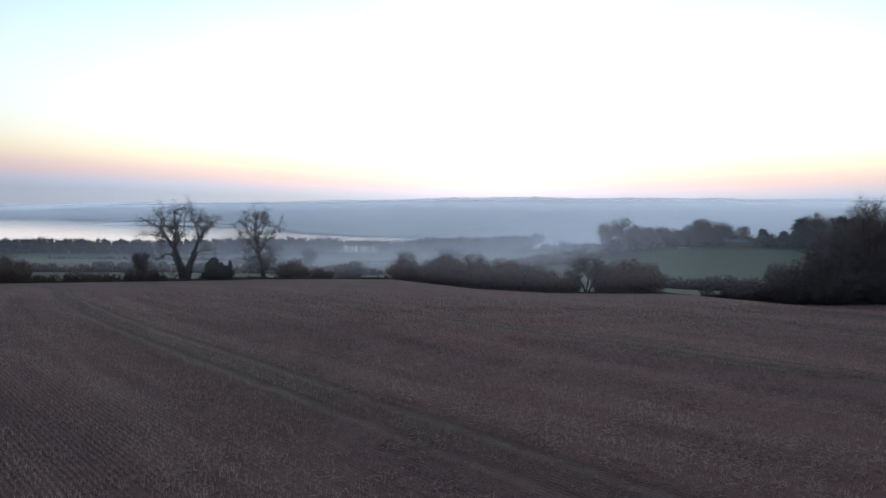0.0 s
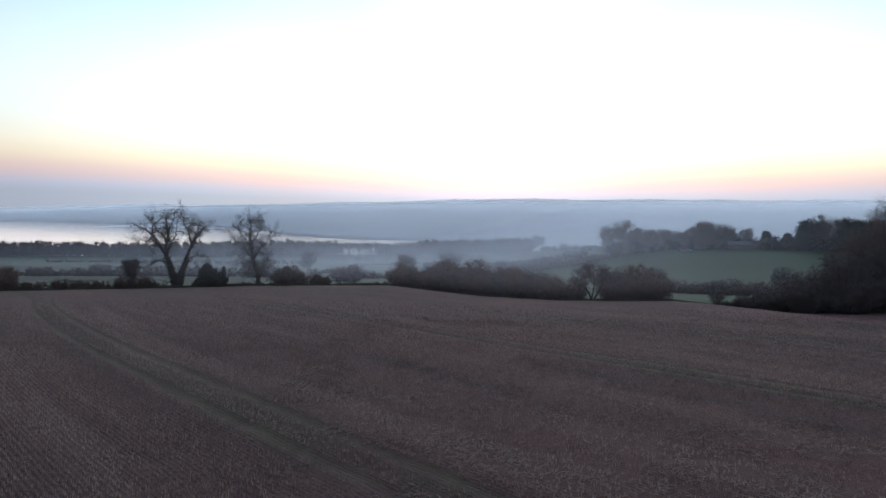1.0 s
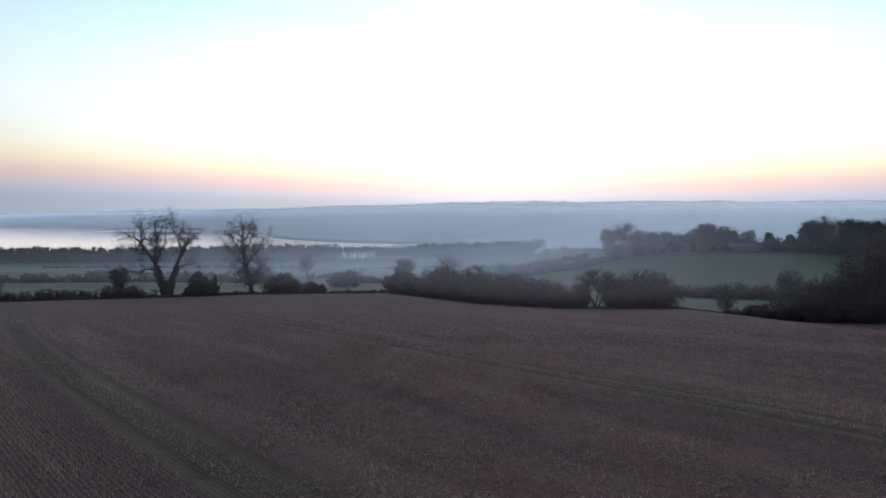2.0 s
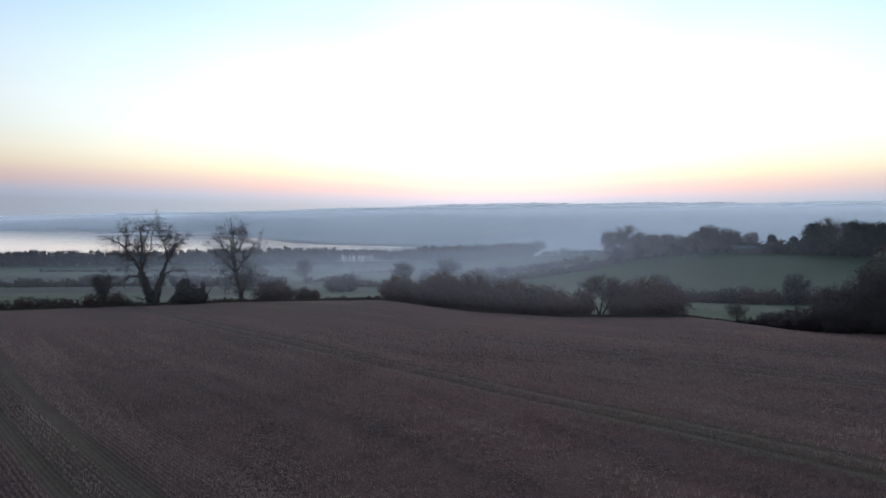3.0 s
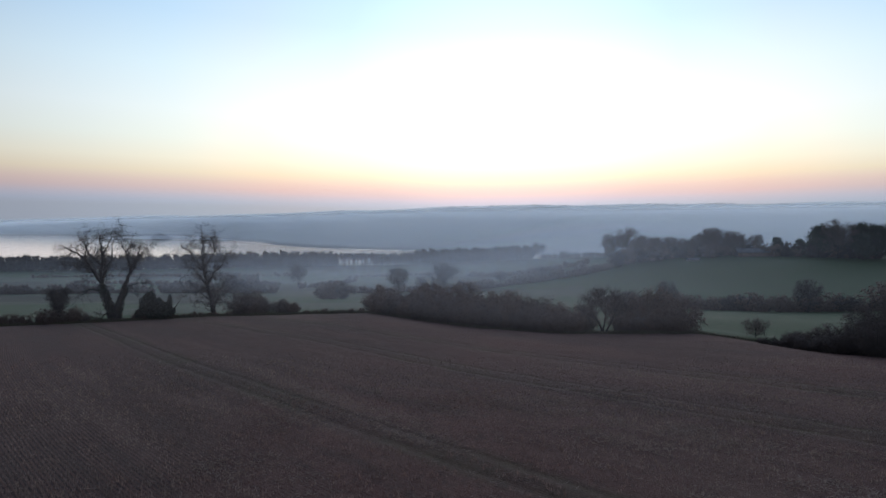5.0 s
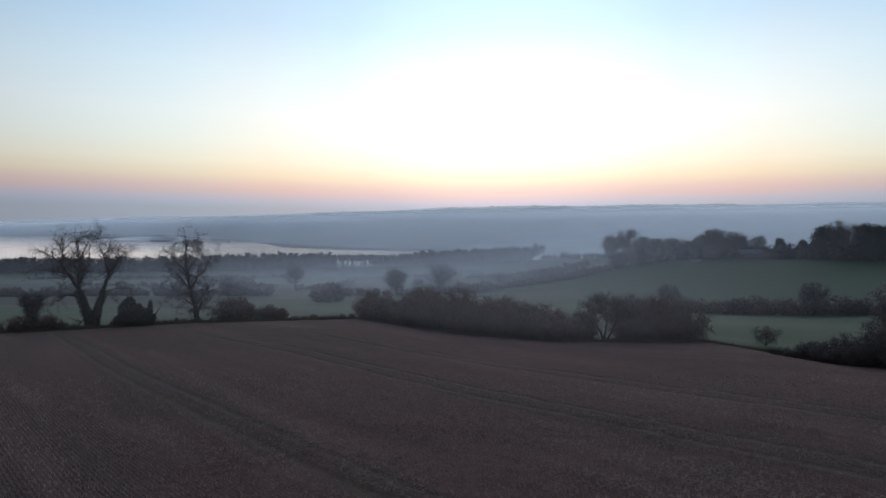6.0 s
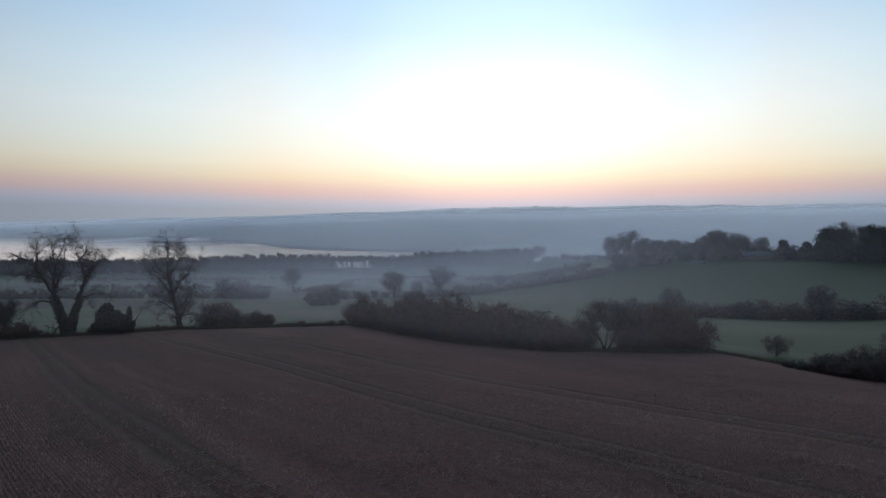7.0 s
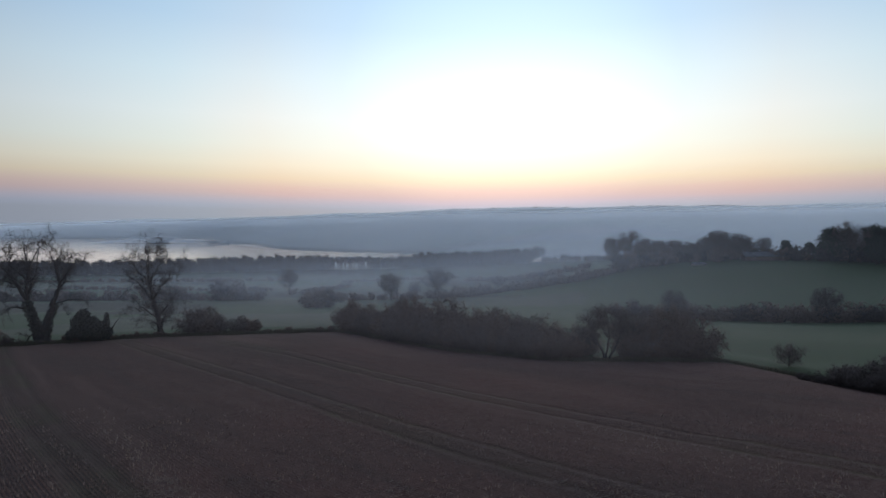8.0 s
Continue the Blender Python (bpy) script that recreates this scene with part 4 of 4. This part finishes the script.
OLD_LIMBS = [
    [(0.0, 0, -0.4), (-0.9, 0.2, 2.4), (-1.75, 0.3, 4.9), (-1.5, 0.2, 8.0), (-1.5, 0.1, 11.6)],
    [(0.25, 0, -0.4), (0.7, -0.2, 2.2), (1.75, -0.3, 4.6), (2.6, -0.2, 6.9), (2.1, 0.0, 9.2), (2.9, 0.2, 11.0)],
    [(-1.7, 0.3, 4.9), (-3.2, 0.6, 7.0), (-4.4, 0.7, 8.7), (-6.6, 0.9, 9.8), (-8.0, 1.0, 10.3)],
    [(-1.5, 0.2, 6.0), (-0.4, -0.7, 7.4), (0.5, -1.0, 8.6), (0.8, -1.2, 11.2)],
    [(2.5, -0.2, 6.8), (3.9, -0.9, 8.2), (5.0, -1.2, 9.4)],
    [(-4.2, 0.7, 8.5), (-4.5, 1.6, 10.0), (-4.9, 2.0, 11.0)],
    [(-1.6, 0.2, 7.5), (-2.7, -1.1, 9.3), (-3.0, -1.6, 11.2)],
    [(-1.3, 0.3, 4.0), (-2.6, -1.0, 4.4), (-3.6, -1.6, 4.0)],
    [(1.6, -0.3, 4.4), (2.8, 0.9, 5.0), (4.2, 1.4, 4.8)],
    [(0.1, 0.0, -0.4), (0.05, 0.0, 0.8), (-0.1, 0.05, 1.7)],
    [(2.1, 0.0, 8.9), (1.0, 0.9, 10.3), (0.7, 1.3, 11.6)],
    [(-1.55, 0.2, 8.8), (-0.7, 1.1, 10.6), (-0.6, 1.5, 12.0)],
    [(2.6, -0.2, 6.9), (3.5, 0.5, 8.7), (3.7, 0.8, 10.6)],
    [(-3.2, 0.6, 7.0), (-5.0, -0.4, 7.7), (-6.6, -0.7, 7.6)],
]
OLD_RADII = [(0.74, 0.05), (0.60, 0.05), (0.30, 0.04), (0.22, 0.04), (0.16, 0.04), (0.12, 0.03), (0.13, 0.03), (0.14, 0.04), (0.12, 0.03), (0.80, 0.45), (0.12, 0.03), (0.12, 0.03), (0.15, 0.03), (0.13, 0.03)]
OLD_LIMBS = [[(x, y, z if z < 6 else 6 + (z - 6) * 1.06) for x, y, z in limb] for limb in OLD_LIMBS]
old = tree_meshes("old_tree", OLD_LIMBS, 3, OLD_RADII, OLD, (0.60, 0.36), (1, 2), 0.010, None, 0.05, 8, 0.85, 0.5, 1, ((1.4, 3.2, 0.05), (1.7, 1.8, 0.03)))
old_tree = place_tree(old, "bare_tree", at_ground(-44.8, 109.8, -0.25), "big gnarled bare tree with two leaning trunks in the hedge", "tree")
sleeve = []
for (xa, za), (xb, zb), wide in (((0.0, 0.2), (-0.9, 2.4), 0.78), ((-0.9, 2.4), (-1.75, 4.9), 0.66), ((0.25, 0.2), (0.7, 2.2), 0.66), ((0.7, 2.2), (1.75, 4.6), 0.52)):
    sleeve += [(xa + (xb - xa) * f, 0.05, za + (zb - za) * f, wide, wide, 0.55) for f in (0.1, 0.35, 0.6, 0.85)]
part_mesh("ivy", leaf_mass("trunk_ivy", 12, sleeve, 9000, 0.085, M_IVY), old_tree.children[0], "dark ivy wrapped round the trunks")

YOUNG_LIMBS = [
    [(0.0, 0, -0.4), (-0.7, 0.1, 3.2), (-1.3, 0.0, 6.4), (-1.4, 0.0, 8.2), (-1.7, 0.1, 10.8)],
    [(-0.95, 0.0, 4.4), (-2.4, 0.5, 6.2), (-4.6, 0.8, 7.8)],
    [(-0.9, 0.0, 4.6), (0.4, -0.6, 6.3), (1.7, -0.9, 7.5), (2.3, -1.0, 9.0)],
    [(-1.3, 0.0, 6.6), (-2.4, -0.8, 8.4), (-3.2, -1.0, 9.8)],
    [(-1.3, 0.0, 6.9), (-0.3, 0.9, 8.6), (0.2, 1.2, 10.0)],
    [(-0.5, 0.1, 2.4), (0.9, 0.5, 4.2), (1.9, 0.7, 5.8)],
    [(-0.5, 0.1, 2.2), (-2.2, -0.7, 3.8), (-3.3, -0.9, 5.2)],
    [(-1.4, 0.0, 7.8), (-1.0, -0.7, 9.8), (-0.9, -0.9, 11.2)],
    [(-0.2, 0.1, 0.9), (0.7, -0.6, 2.6), (1.3, -0.8, 4.0)],
    [(-0.2, 0.1, 1.0), (-1.0, 0.6, 2.8), (-1.8, 0.9, 4.0)],
]
YOUNG_RADII = [(0.40, 0.06), (0.17, 0.04), (0.17, 0.04), (0.13, 0.04), (0.13, 0.04), (0.10, 0.03), (0.10, 0.03), (0.10, 0.03), (0.07, 0.03), (0.07, 0.03)]
young = tree_meshes("hedge_tree", YOUNG_LIMBS, 8, YOUNG_RADII, OLD, (0.60, 0.36), (1, 2), 0.010, None, 0.05, 7, 0.9, 0.12, 1, ((1.7, 3.1, 0.05), (1.7, 1.7, 0.03)))
place_tree(young, "bare_tree", at_ground(-33.0, 116.4, 0.1), "bare round-crowned hedgerow tree with many low shoots", "tree", scale=1.08)

# ivy-smothered shrub and ivy-covered stump beside the old tree
ivy_shrub = thing("ivy_bush", at_ground(-39.6, 110.6, 0.05), "dense dark ivy-covered bush in the hedge", "bush")
part_mesh("foliage", leaf_mass("ivy_foliage", 4, [(-0.2, 0, 1.2, 1.9, 1.5, 1.5), (-1.5, 0.2, 0.8, 1.3, 1.2, 1.1), (1.3, -0.1, 0.9, 1.2, 1.1, 1.2), (-0.7, 0, 2.5, 1.3, 1.1, 1.2),
                                                   (0.5, 0.1, 2.2, 0.9, 0.9, 1.0), (-0.5, 0.1, 3.4, 0.7, 0.7, 0.7), (1.5, 0, 1.9, 0.5, 0.5, 0.6)], 15000, 0.10, M_IVY), ivy_shrub)
iv, iq = join_tubes([tube(bend([(0.2 * k, 0.1, -0.2), (0.5 * k, 0.15, 1.2), (0.8 * k, 0.2, 2.4)], np.random.default_rng(k + 5), 3, 0.04), np.linspace(0.10, 0.03, 7), 5) for k in (-1, 0, 1)])
part_mesh("trunk", mesh_from("ivy_trunk", iv, [iq], M_BARK, True), ivy_shrub)

snag = thing("ivy_stump", at_ground(-37.6, 111.2, 0.05), "broken trunk wrapped in ivy with one bare side branch", "stump")
rs = np.random.default_rng(21)
sv, sq = join_tubes([tube(bend([(0, 0, -0.2), (-0.05, 0, 1.6), (0.05, 0, 3.1)], rs, 4, 0.03), np.linspace(0.26, 0.12, 9), 7),
                     tube(bend([(0.1, 0, 0.9), (0.9, -0.2, 1.7), (1.6, -0.3, 2.7)], rs, 4, 0.05), np.linspace(0.11, 0.03, 9), 5)])
part_mesh("trunk", mesh_from("snag_trunk", sv, [sq], M_BARK, True), snag)
part_mesh("foliage", leaf_mass("snag_ivy", 6, [(0, 0, 1.0, 0.55, 0.5, 1.0), (0, 0, 2.2, 0.42, 0.4, 0.9), (0.1, 0, 3.0, 0.28, 0.28, 0.5), (0.45, -0.1, 1.2, 0.4, 0.3, 0.5)], 2200, 0.09, M_IVY), snag)

# ---------------------------------------------------------------- hedges of thorn shrubs
SHRUBS = [shrub_meshes(f"shrub_{k}", 30 + k, w, h, (M_BARK, m), 13, (3, 4, 3), 0.029, 0.9)
          for k, (w, h, m) in enumerate([(4.6, 4.2, M_THORN), (5.4, 4.8, M_THORN), (4.2, 3.6, M_RUST), (5.0, 4.4, M_TWIG)])]
LOW = [shrub_meshes(f"low_shrub_{k}", 50 + k, w, h, (M_BARK, m), 8, (3, 3, 3), 0.022, 0.9)
       for k, (w, h, m) in enumerate([(3.6, 2.0, M_THORN), (3.2, 1.6, M_TWIG), (4.0, 2.4, M_THORN)])]
LABELS = ["dense dark thorn shrub in the field hedge", "broad tangled thorn shrub in the field hedge", "russet-twigged shrub in the field hedge", "loose bare-twigged shrub in the field hedge"]


def place_shrub(kind, meshes, x, y, group, turn, scale, label, sink=0.1):
    root = thing("hedge_shrub", at_ground(x, y, sink), label, "shrub", group, turn, scale)
    part_mesh("trunk", meshes[0], root)
    part_mesh("crown", meshes[1], root)
    return root


def hedge(points, gap, sizes, group, seed, low=False, offset=0.0):
    rng = np.random.default_rng(seed)
    p = np.array(points, float)
    run = np.r_[0, np.cumsum(np.linalg.norm(np.diff(p, axis=0), axis=1))]
    for d in np.arange(gap * 0.4, run[-1], gap):
        d2 = d + rng.uniform(-0.3, 0.3) * gap
        x, y = np.interp(d2, run, p[:, 0]), np.interp(d2, run, p[:, 1]) + rng.normal(0, 0.5) + offset
        k = int(rng.integers(0, 3 if low else 4))
        sc = np.interp(d2, run, np.linspace(sizes[0], sizes[1], len(run))) * rng.uniform(0.72, 1.22)
        if not low and group == "field hedge" and 18.6 < x < 23.8:
            if 19.9 < x < 22.6:
                continue
            sc *= 0.6
        place_shrub(k, (LOW if low else SHRUBS)[k], x, y, group, rng.uniform(0, 6.28), sc, "low straggling thorn growth at the field edge" if low else LABELS[k])


hedge([(-9.0, 121.2), (4.5, 107.6), (15, 100.6), (31.0, 97.4)], 2.1, (0.9, 1.05), "field hedge", 1)
hedge([(-7.0, 124.0), (6, 110.5), (17, 103.5), (29.8, 100.8)], 3.0, (1.05, 1.15), "field hedge", 2)
hedge([(-95, 92), (-66, 100.8)], 2.6, (0.75, 0.85), "lane hedge", 3)
hedge([(-66, 100.5), (-47, 107.5)], 1.5, (0.8, 0.9), "hedge bottom", 4, True)
hedge([(-45, 108.6), (-33, 115), (-11, 120)], 1.3, (0.5, 0.38), "hedge bottom", 5, True)
hedge([(-30.5, 118.0), (-22.5, 120.5)], 1.8, (1.0, 0.7), "field hedge", 6)
hedge([(36, 86.5), (39, 80), (42, 76)], 1.6, (0.35, 0.6), "hedge bottom", 7, True)

# small tree with a clear stem in the field hedge, and two lone thorn bushes
FORKED_LIMBS = [
    [(0.0, 0, -0.3), (-0.3, 0, 1.2), (-1.1, 0.2, 2.8), (-1.8, 0.3, 4.4)],
    [(0.1, 0, -0.3), (0.25, 0.1, 1.2), (0.55, 0.2, 2.8), (0.3, 0.1, 5.0)],
    [(0.2, 0, -0.3), (0.8, -0.1, 0.9), (1.6, -0.2, 2.5), (2.2, -0.2, 4.0)],
    [(-0.3, 0, 1.4), (-1.5, -0.4, 2.3), (-2.6, -0.5, 3.2)],
    [(0.5, 0.2, 2.4), (-0.3, 0.8, 3.7), (-0.6, 1.0, 4.9)],
    [(1.5, -0.2, 2.3), (1.3, -0.9, 3.7), (1.4, -1.2, 4.8)],
    [(1.3, -0.2, 1.9), (2.3, 0.4, 2.7), (3.0, 0.6, 3.3)],
]
FORKED_RADII = [(0.17, 0.04), (0.15, 0.04), (0.16, 0.04), (0.08, 0.03), (0.07, 0.03), (0.07, 0.03), (0.07, 0.03)]
thorn_tree = tree_meshes("thorn_tree", FORKED_LIMBS, 61, FORKED_RADII, OLD, (1.15, 0.75, 0.48), (3, 4, 3), 0.012, low=0.5)
place_tree(thorn_tree, "hedge_tree", at_ground(21.2, 98.0, 0.1), "small spreading hedge tree with light showing between its stems", scale=0.95)
place_tree(thorn_tree, "hedge_tree", at_ground(-51.0, 107.0, 0.1), "small leaning bare thorn tree beside the old tree", turn=2.0, scale=0.82)
thorn_small = free_tree("thorn_sapling", 62, 2.7, 3.4, (M_BARK, M_TWIG), 8, 0.08, (0.24, 0.16, 0.10), (2, 3, 2), 0.008, 0.05, 0.06)
place_tree(thorn_small, "thorn_bush", at_ground(37.6, 93.0, 0.1), "lone bare thorn bush at the field corner", "bush", scale=0.84)

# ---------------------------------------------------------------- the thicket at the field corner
WILD = [shrub_meshes(f"wild_{k}", 40 + k, w, h, (M_BARK, M_DARK_THORN), 19, (3, 4, 4), 0.028, 0.9) for k, (w, h) in enumerate([(7.6, 6.4), (8.4, 7.4)])]
WILD_LOW = shrub_meshes("wild_low", 45, 3.8, 2.0, (M_BARK, M_DARK_THORN), 12, (3, 4, 3), 0.017, 0.9)
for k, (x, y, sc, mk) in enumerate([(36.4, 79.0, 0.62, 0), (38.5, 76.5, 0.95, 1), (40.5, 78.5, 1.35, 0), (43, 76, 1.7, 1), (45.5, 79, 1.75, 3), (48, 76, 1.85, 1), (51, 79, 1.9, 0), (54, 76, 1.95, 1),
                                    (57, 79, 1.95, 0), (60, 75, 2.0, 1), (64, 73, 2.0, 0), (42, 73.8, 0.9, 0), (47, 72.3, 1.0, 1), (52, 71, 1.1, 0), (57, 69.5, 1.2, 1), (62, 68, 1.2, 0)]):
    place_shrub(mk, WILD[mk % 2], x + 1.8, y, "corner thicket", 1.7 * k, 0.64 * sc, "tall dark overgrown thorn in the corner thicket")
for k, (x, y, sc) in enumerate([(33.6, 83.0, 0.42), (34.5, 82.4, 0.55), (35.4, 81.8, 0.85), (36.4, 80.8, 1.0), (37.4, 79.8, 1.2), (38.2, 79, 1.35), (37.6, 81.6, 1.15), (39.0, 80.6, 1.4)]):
    place_shrub(k % 3, WILD_LOW, x, y, "corner thicket", 2.1 * k, sc, "low dark growth spilling out of the corner thicket")
ash = [free_tree(f"ash_{k}", 70 + k, 13.5, 10, (M_BARK, M_TWIG), 9, 0.28, (0.17, 0.10, 0.055), (3, 4, 3), 0.012, 0.03, 0.3) for k in range(2)]
place_tree(ash[0], "bare_tree", at_ground(49.0, 76.5, 0.1), "bare ash tree rising out of the corner thicket", scale=0.84)
place_tree(ash[1], "bare_tree", at_ground(53.5, 78, 0.1), "bare ash tree rising out of the corner thicket", scale=0.90, turn=1.0)

# ---------------------------------------------------------------- valley: hedges, single trees
FAR_TREE = [free_tree(f"valley_tree_{k}", 80 + k, 10, w, OLD, 12, 0.26, (0.17, 0.10, 0.06), (3, 3, 3), 0.022, 0.02, 0.22, 0.3, 1, dome=True) for k, w in enumerate((10.5, 11.5, 8.5))]
for x, y, sc, k, lab in VALLEY_TREES:
    place_tree(FAR_TREE[k], "valley_tree", at_ground(x, y, 0.1), lab, group="valley trees", turn=x, scale=sc)
FAR_SHRUB = [shrub_meshes(f"far_shrub_{k}", 90 + k, 6.0, 4.0, (M_BARK, m), 8, (2, 3, 3), 0.066, 0.9, 1, 2) for k, m in enumerate((M_ASH, M_THORN))]

THIN_SHRUB = [shrub_meshes(f"thin_shrub_{k}", 95 + k, 6.0, 4.0, (M_BARK, M_THORN), 7, (2, 2, 2), 0.12, 0.9, 1, 2) for k in range(2)]


def far_hedge(points, gap, scale, group, label, seed):
    rng = np.random.default_rng(seed)
    p = np.array(points, float)
    run = np.r_[0, np.cumsum(np.linalg.norm(np.diff(p, axis=0), axis=1))]
    spots = []
    for d in np.arange(gap * 0.5, run[-1], gap):
        x, y = np.interp(d, run, p[:, 0]), np.interp(d, run, p[:, 1])
        spots.append((int(rng.integers(0, 2)), x + rng.normal(0, 0.5), y + rng.normal(0, 0.6 if y < 280 else 1.6), rng.uniform(0, 6), scale * rng.uniform(0.5, 1.5)))
    if group not in ("hill hedge", "pasture hedge"):
        for k, x, y, turn, sc in spots:
            place_shrub(k, FAR_SHRUB[k], x, y, group, turn, sc, label)
        return
    vs, fs, n = [], [], 0
    for k, x, y, turn, sc in spots:
        for me in THIN_SHRUB[k]:
            me.calc_loop_triangles()
            v, t = np.empty(len(me.vertices) * 3, np.float32), np.empty(len(me.loop_triangles) * 3, np.int32)
            me.vertices.foreach_get("co", v)
            me.loop_triangles.foreach_get("vertices", t)
            v = v.reshape(-1, 3) * sc
            c, sn = math.cos(turn), math.sin(turn)
            vs.append(np.stack([c * v[:, 0] - sn * v[:, 1] + x, sn * v[:, 0] + c * v[:, 1] + y, v[:, 2] + float(height(x, y)) - 0.1], 1))
            fs.append(t.reshape(-1, 3) + n)
            n += len(v)
    name = group.replace(" ", "_")
    tagged(new(name, mesh_from(name, np.concatenate(vs), [np.concatenate(fs)], M_THORN)), label, "hedge", kind="stuff")


for row in FAR_HEDGES:
    far_hedge(*row)

# ---------------------------------------------------------------- the hill wood and farm
PINE = [free_tree(f"pine_{k}", 100 + k, 13, 8, (M_BARK, M_PINE), 10, 0.28, (0.14, 0.09, 0.06), (4, 3, 3), 0.075, 0.02, 0.08, 0.05, 1, 0.9) for k in range(2)]
# haze put into the colour: hill crowns take the paler twigs
HILL = [free_tree(f"hill_tree_{k}", 110 + k, 11, w, (M_BARK, M_TWIG), 11, 0.25, (0.17, 0.10, 0.06), (3, 3, 4), 0.020, 0.02, 0.2, 0.3, 1, dome=True) for k, w in enumerate((9.5, 11.0, 8.5))]
for x, y, sc, kind, lab in HILL_TREES:
    m = PINE[kind - 10] if kind >= 10 else HILL[kind]
    place_tree(m, "pine_tree" if kind >= 10 else "hill_tree", at_ground(x, y, 0.1), lab, group="hill wood", turn=x * 1.3, scale=sc)


def farm_building(x, y, turn, long, deep, eaves, ridge, wall, label):
    root = thing("farm_building", at_ground(x, y, 0.2), label, "building", turn=turn)
    bm = bmesh.new()
    a, b = long / 2, deep / 2
    pts = [(-a, -b, 0), (a, -b, 0), (a, b, 0), (-a, b, 0), (-a, -b, eaves), (a, -b, eaves), (a, b, eaves), (-a, b, eaves), (-a, 0, ridge - 0.1), (a, 0, ridge - 0.1)]
    vs = [bm.verts.new(p) for p in pts]
    for f in ((0, 1, 5, 4), (2, 3, 7, 6), (1, 2, 6, 9, 5), (3, 0, 4, 8, 7), (3, 2, 1, 0), (4, 5, 9, 8), (6, 7, 8, 9)):
        bm.faces.new([vs[i] for i in f])
    part("wall", bm, wall, root)
    for s in (-1, 1):
        bm = bmesh.new()
        e = [(-a - 0.3, s * (b + 0.35), eaves - 0.15), (a + 0.3, s * (b + 0.35), eaves - 0.15), (a + 0.3, 0, ridge), (-a - 0.3, 0, ridge)]
        lo = [bm.verts.new(p) for p in e]
        hi = [bm.verts.new((p[0], p[1], p[2] + 0.18)) for p in e]
        bm.faces.new(lo[::-1])
        bm.faces.new(hi)
        for i in range(4):
            bm.faces.new((lo[i], lo[(i + 1) % 4], hi[(i + 1) % 4], hi[i]))
        bmesh.ops.recalc_face_normals(bm, faces=bm.faces)
        part("roof", bm, M_SLATE, root)
    return root


for row in FARM:
    farm_building(*row)


# ---------------------------------------------------------------- woods by the lake, too many to count
def wood_mesh(name, spots, seed, mats):
    """Many far trees, each a stem with a ragged crown of twigs, in one mesh of stuff."""
    rng = np.random.default_rng(seed)
    vs, qs, ts, n = [], [], [], 0
    for x, y, tall, wide, clear in spots:
        z = float(height(x, y)) - 0.2
        top = np.array([x + rng.normal(0, 0.3), y, z + tall])
        foot = np.array([x, y, z])
        tv, tq = tube([foot, foot * 0.5 + top * 0.5, top], [0.3, 0.22, 0.05], 4)
        m = 8
        f = clear + (1 - clear) * (np.arange(m) + rng.uniform(0, 1, m)) / m
        p0 = foot + (top - foot) * f[:, None]
        p1 = p0 + (top - foot) * 0.06
        g = (f - clear) / (1 - clear)
        l1 = sprout(p0, p1, np.full(m, 0.3), 3, rng, np.repeat(wide * 0.58 * np.sqrt(np.clip(1 - 0.9 * (2 * g - 0.9) ** 2, 0.12, 1)), 3), 1.0, 0.30, 0.5)
        l1 = l1[:3] + (np.full(len(l1[0]), 0.28),)
        a, b, r = segs(l1)
        l2 = sprout(a, b, r, 3, rng, wide * 0.32, 0.9, 0.15)
        l2 = l2[:3] + (np.full(len(l2[0]), 0.36),)
        v, q, t = crown([l1, l2], 0)
        vs += [tv, v]
        qs += [tq + n, q + n + len(tv)]
        ts.append(t + n + len(tv))
        n += len(tv) + len(v)
    return mesh_from(name, np.concatenate(vs), [np.concatenate(qs), np.concatenate(ts)], mats)


for name, label, spots, seed, mats in WOODS:
    tagged(new(name, wood_mesh(name, spots, seed, mats)), label, "wood", kind="stuff")


# ---------------------------------------------------------------- rough grass along the field edge
def verge_grass():
    rng = np.random.default_rng(17)
    x = rng.uniform(-95, 62, 26000)
    y = field_edge(x) + rng.uniform(-0.5, 3.2, len(x)) + 0.35 * np.sin(x * 1.7)
    tuft = rng.integers(0, len(x), 70000)
    bx, by = x[tuft] + rng.normal(0, 0.10, len(tuft)), y[tuft] + rng.normal(0, 0.10, len(tuft))
    bz = height(bx, by) - 0.03
    h = rng.uniform(0.2, 0.55, len(tuft)) * (0.7 + 0.5 * np.sin(x[tuft] * 0.31) ** 2)
    az, lean = rng.uniform(0, 6.28, len(tuft)), np.abs(rng.normal(0, 0.5, len(tuft)))
    tip = np.stack([bx + np.cos(az) * np.sin(lean) * h, by + np.sin(az) * np.sin(lean) * h, bz + np.cos(lean) * h], 1)
    w = 0.022
    dx, dy = np.cos(az + 1.57) * w, np.sin(az + 1.57) * w
    v = np.stack([np.stack([bx - dx, by - dy, bz], 1), np.stack([bx + dx, by + dy, bz], 1), np.stack([bx + dy, by - dx, bz], 1), tip], 1).reshape(-1, 3)
    k = (np.arange(len(tuft)) * 4)[:, None]
    return mesh_from("verge_grass", v, [np.concatenate([k + np.array([[0, 1, 3]]), k + np.array([[1, 2, 3]])])], M_VERGE)


tagged(new("verge_grass", verge_grass()), "rough dry grass along the edge of the stubble field", "grass", kind="stuff")
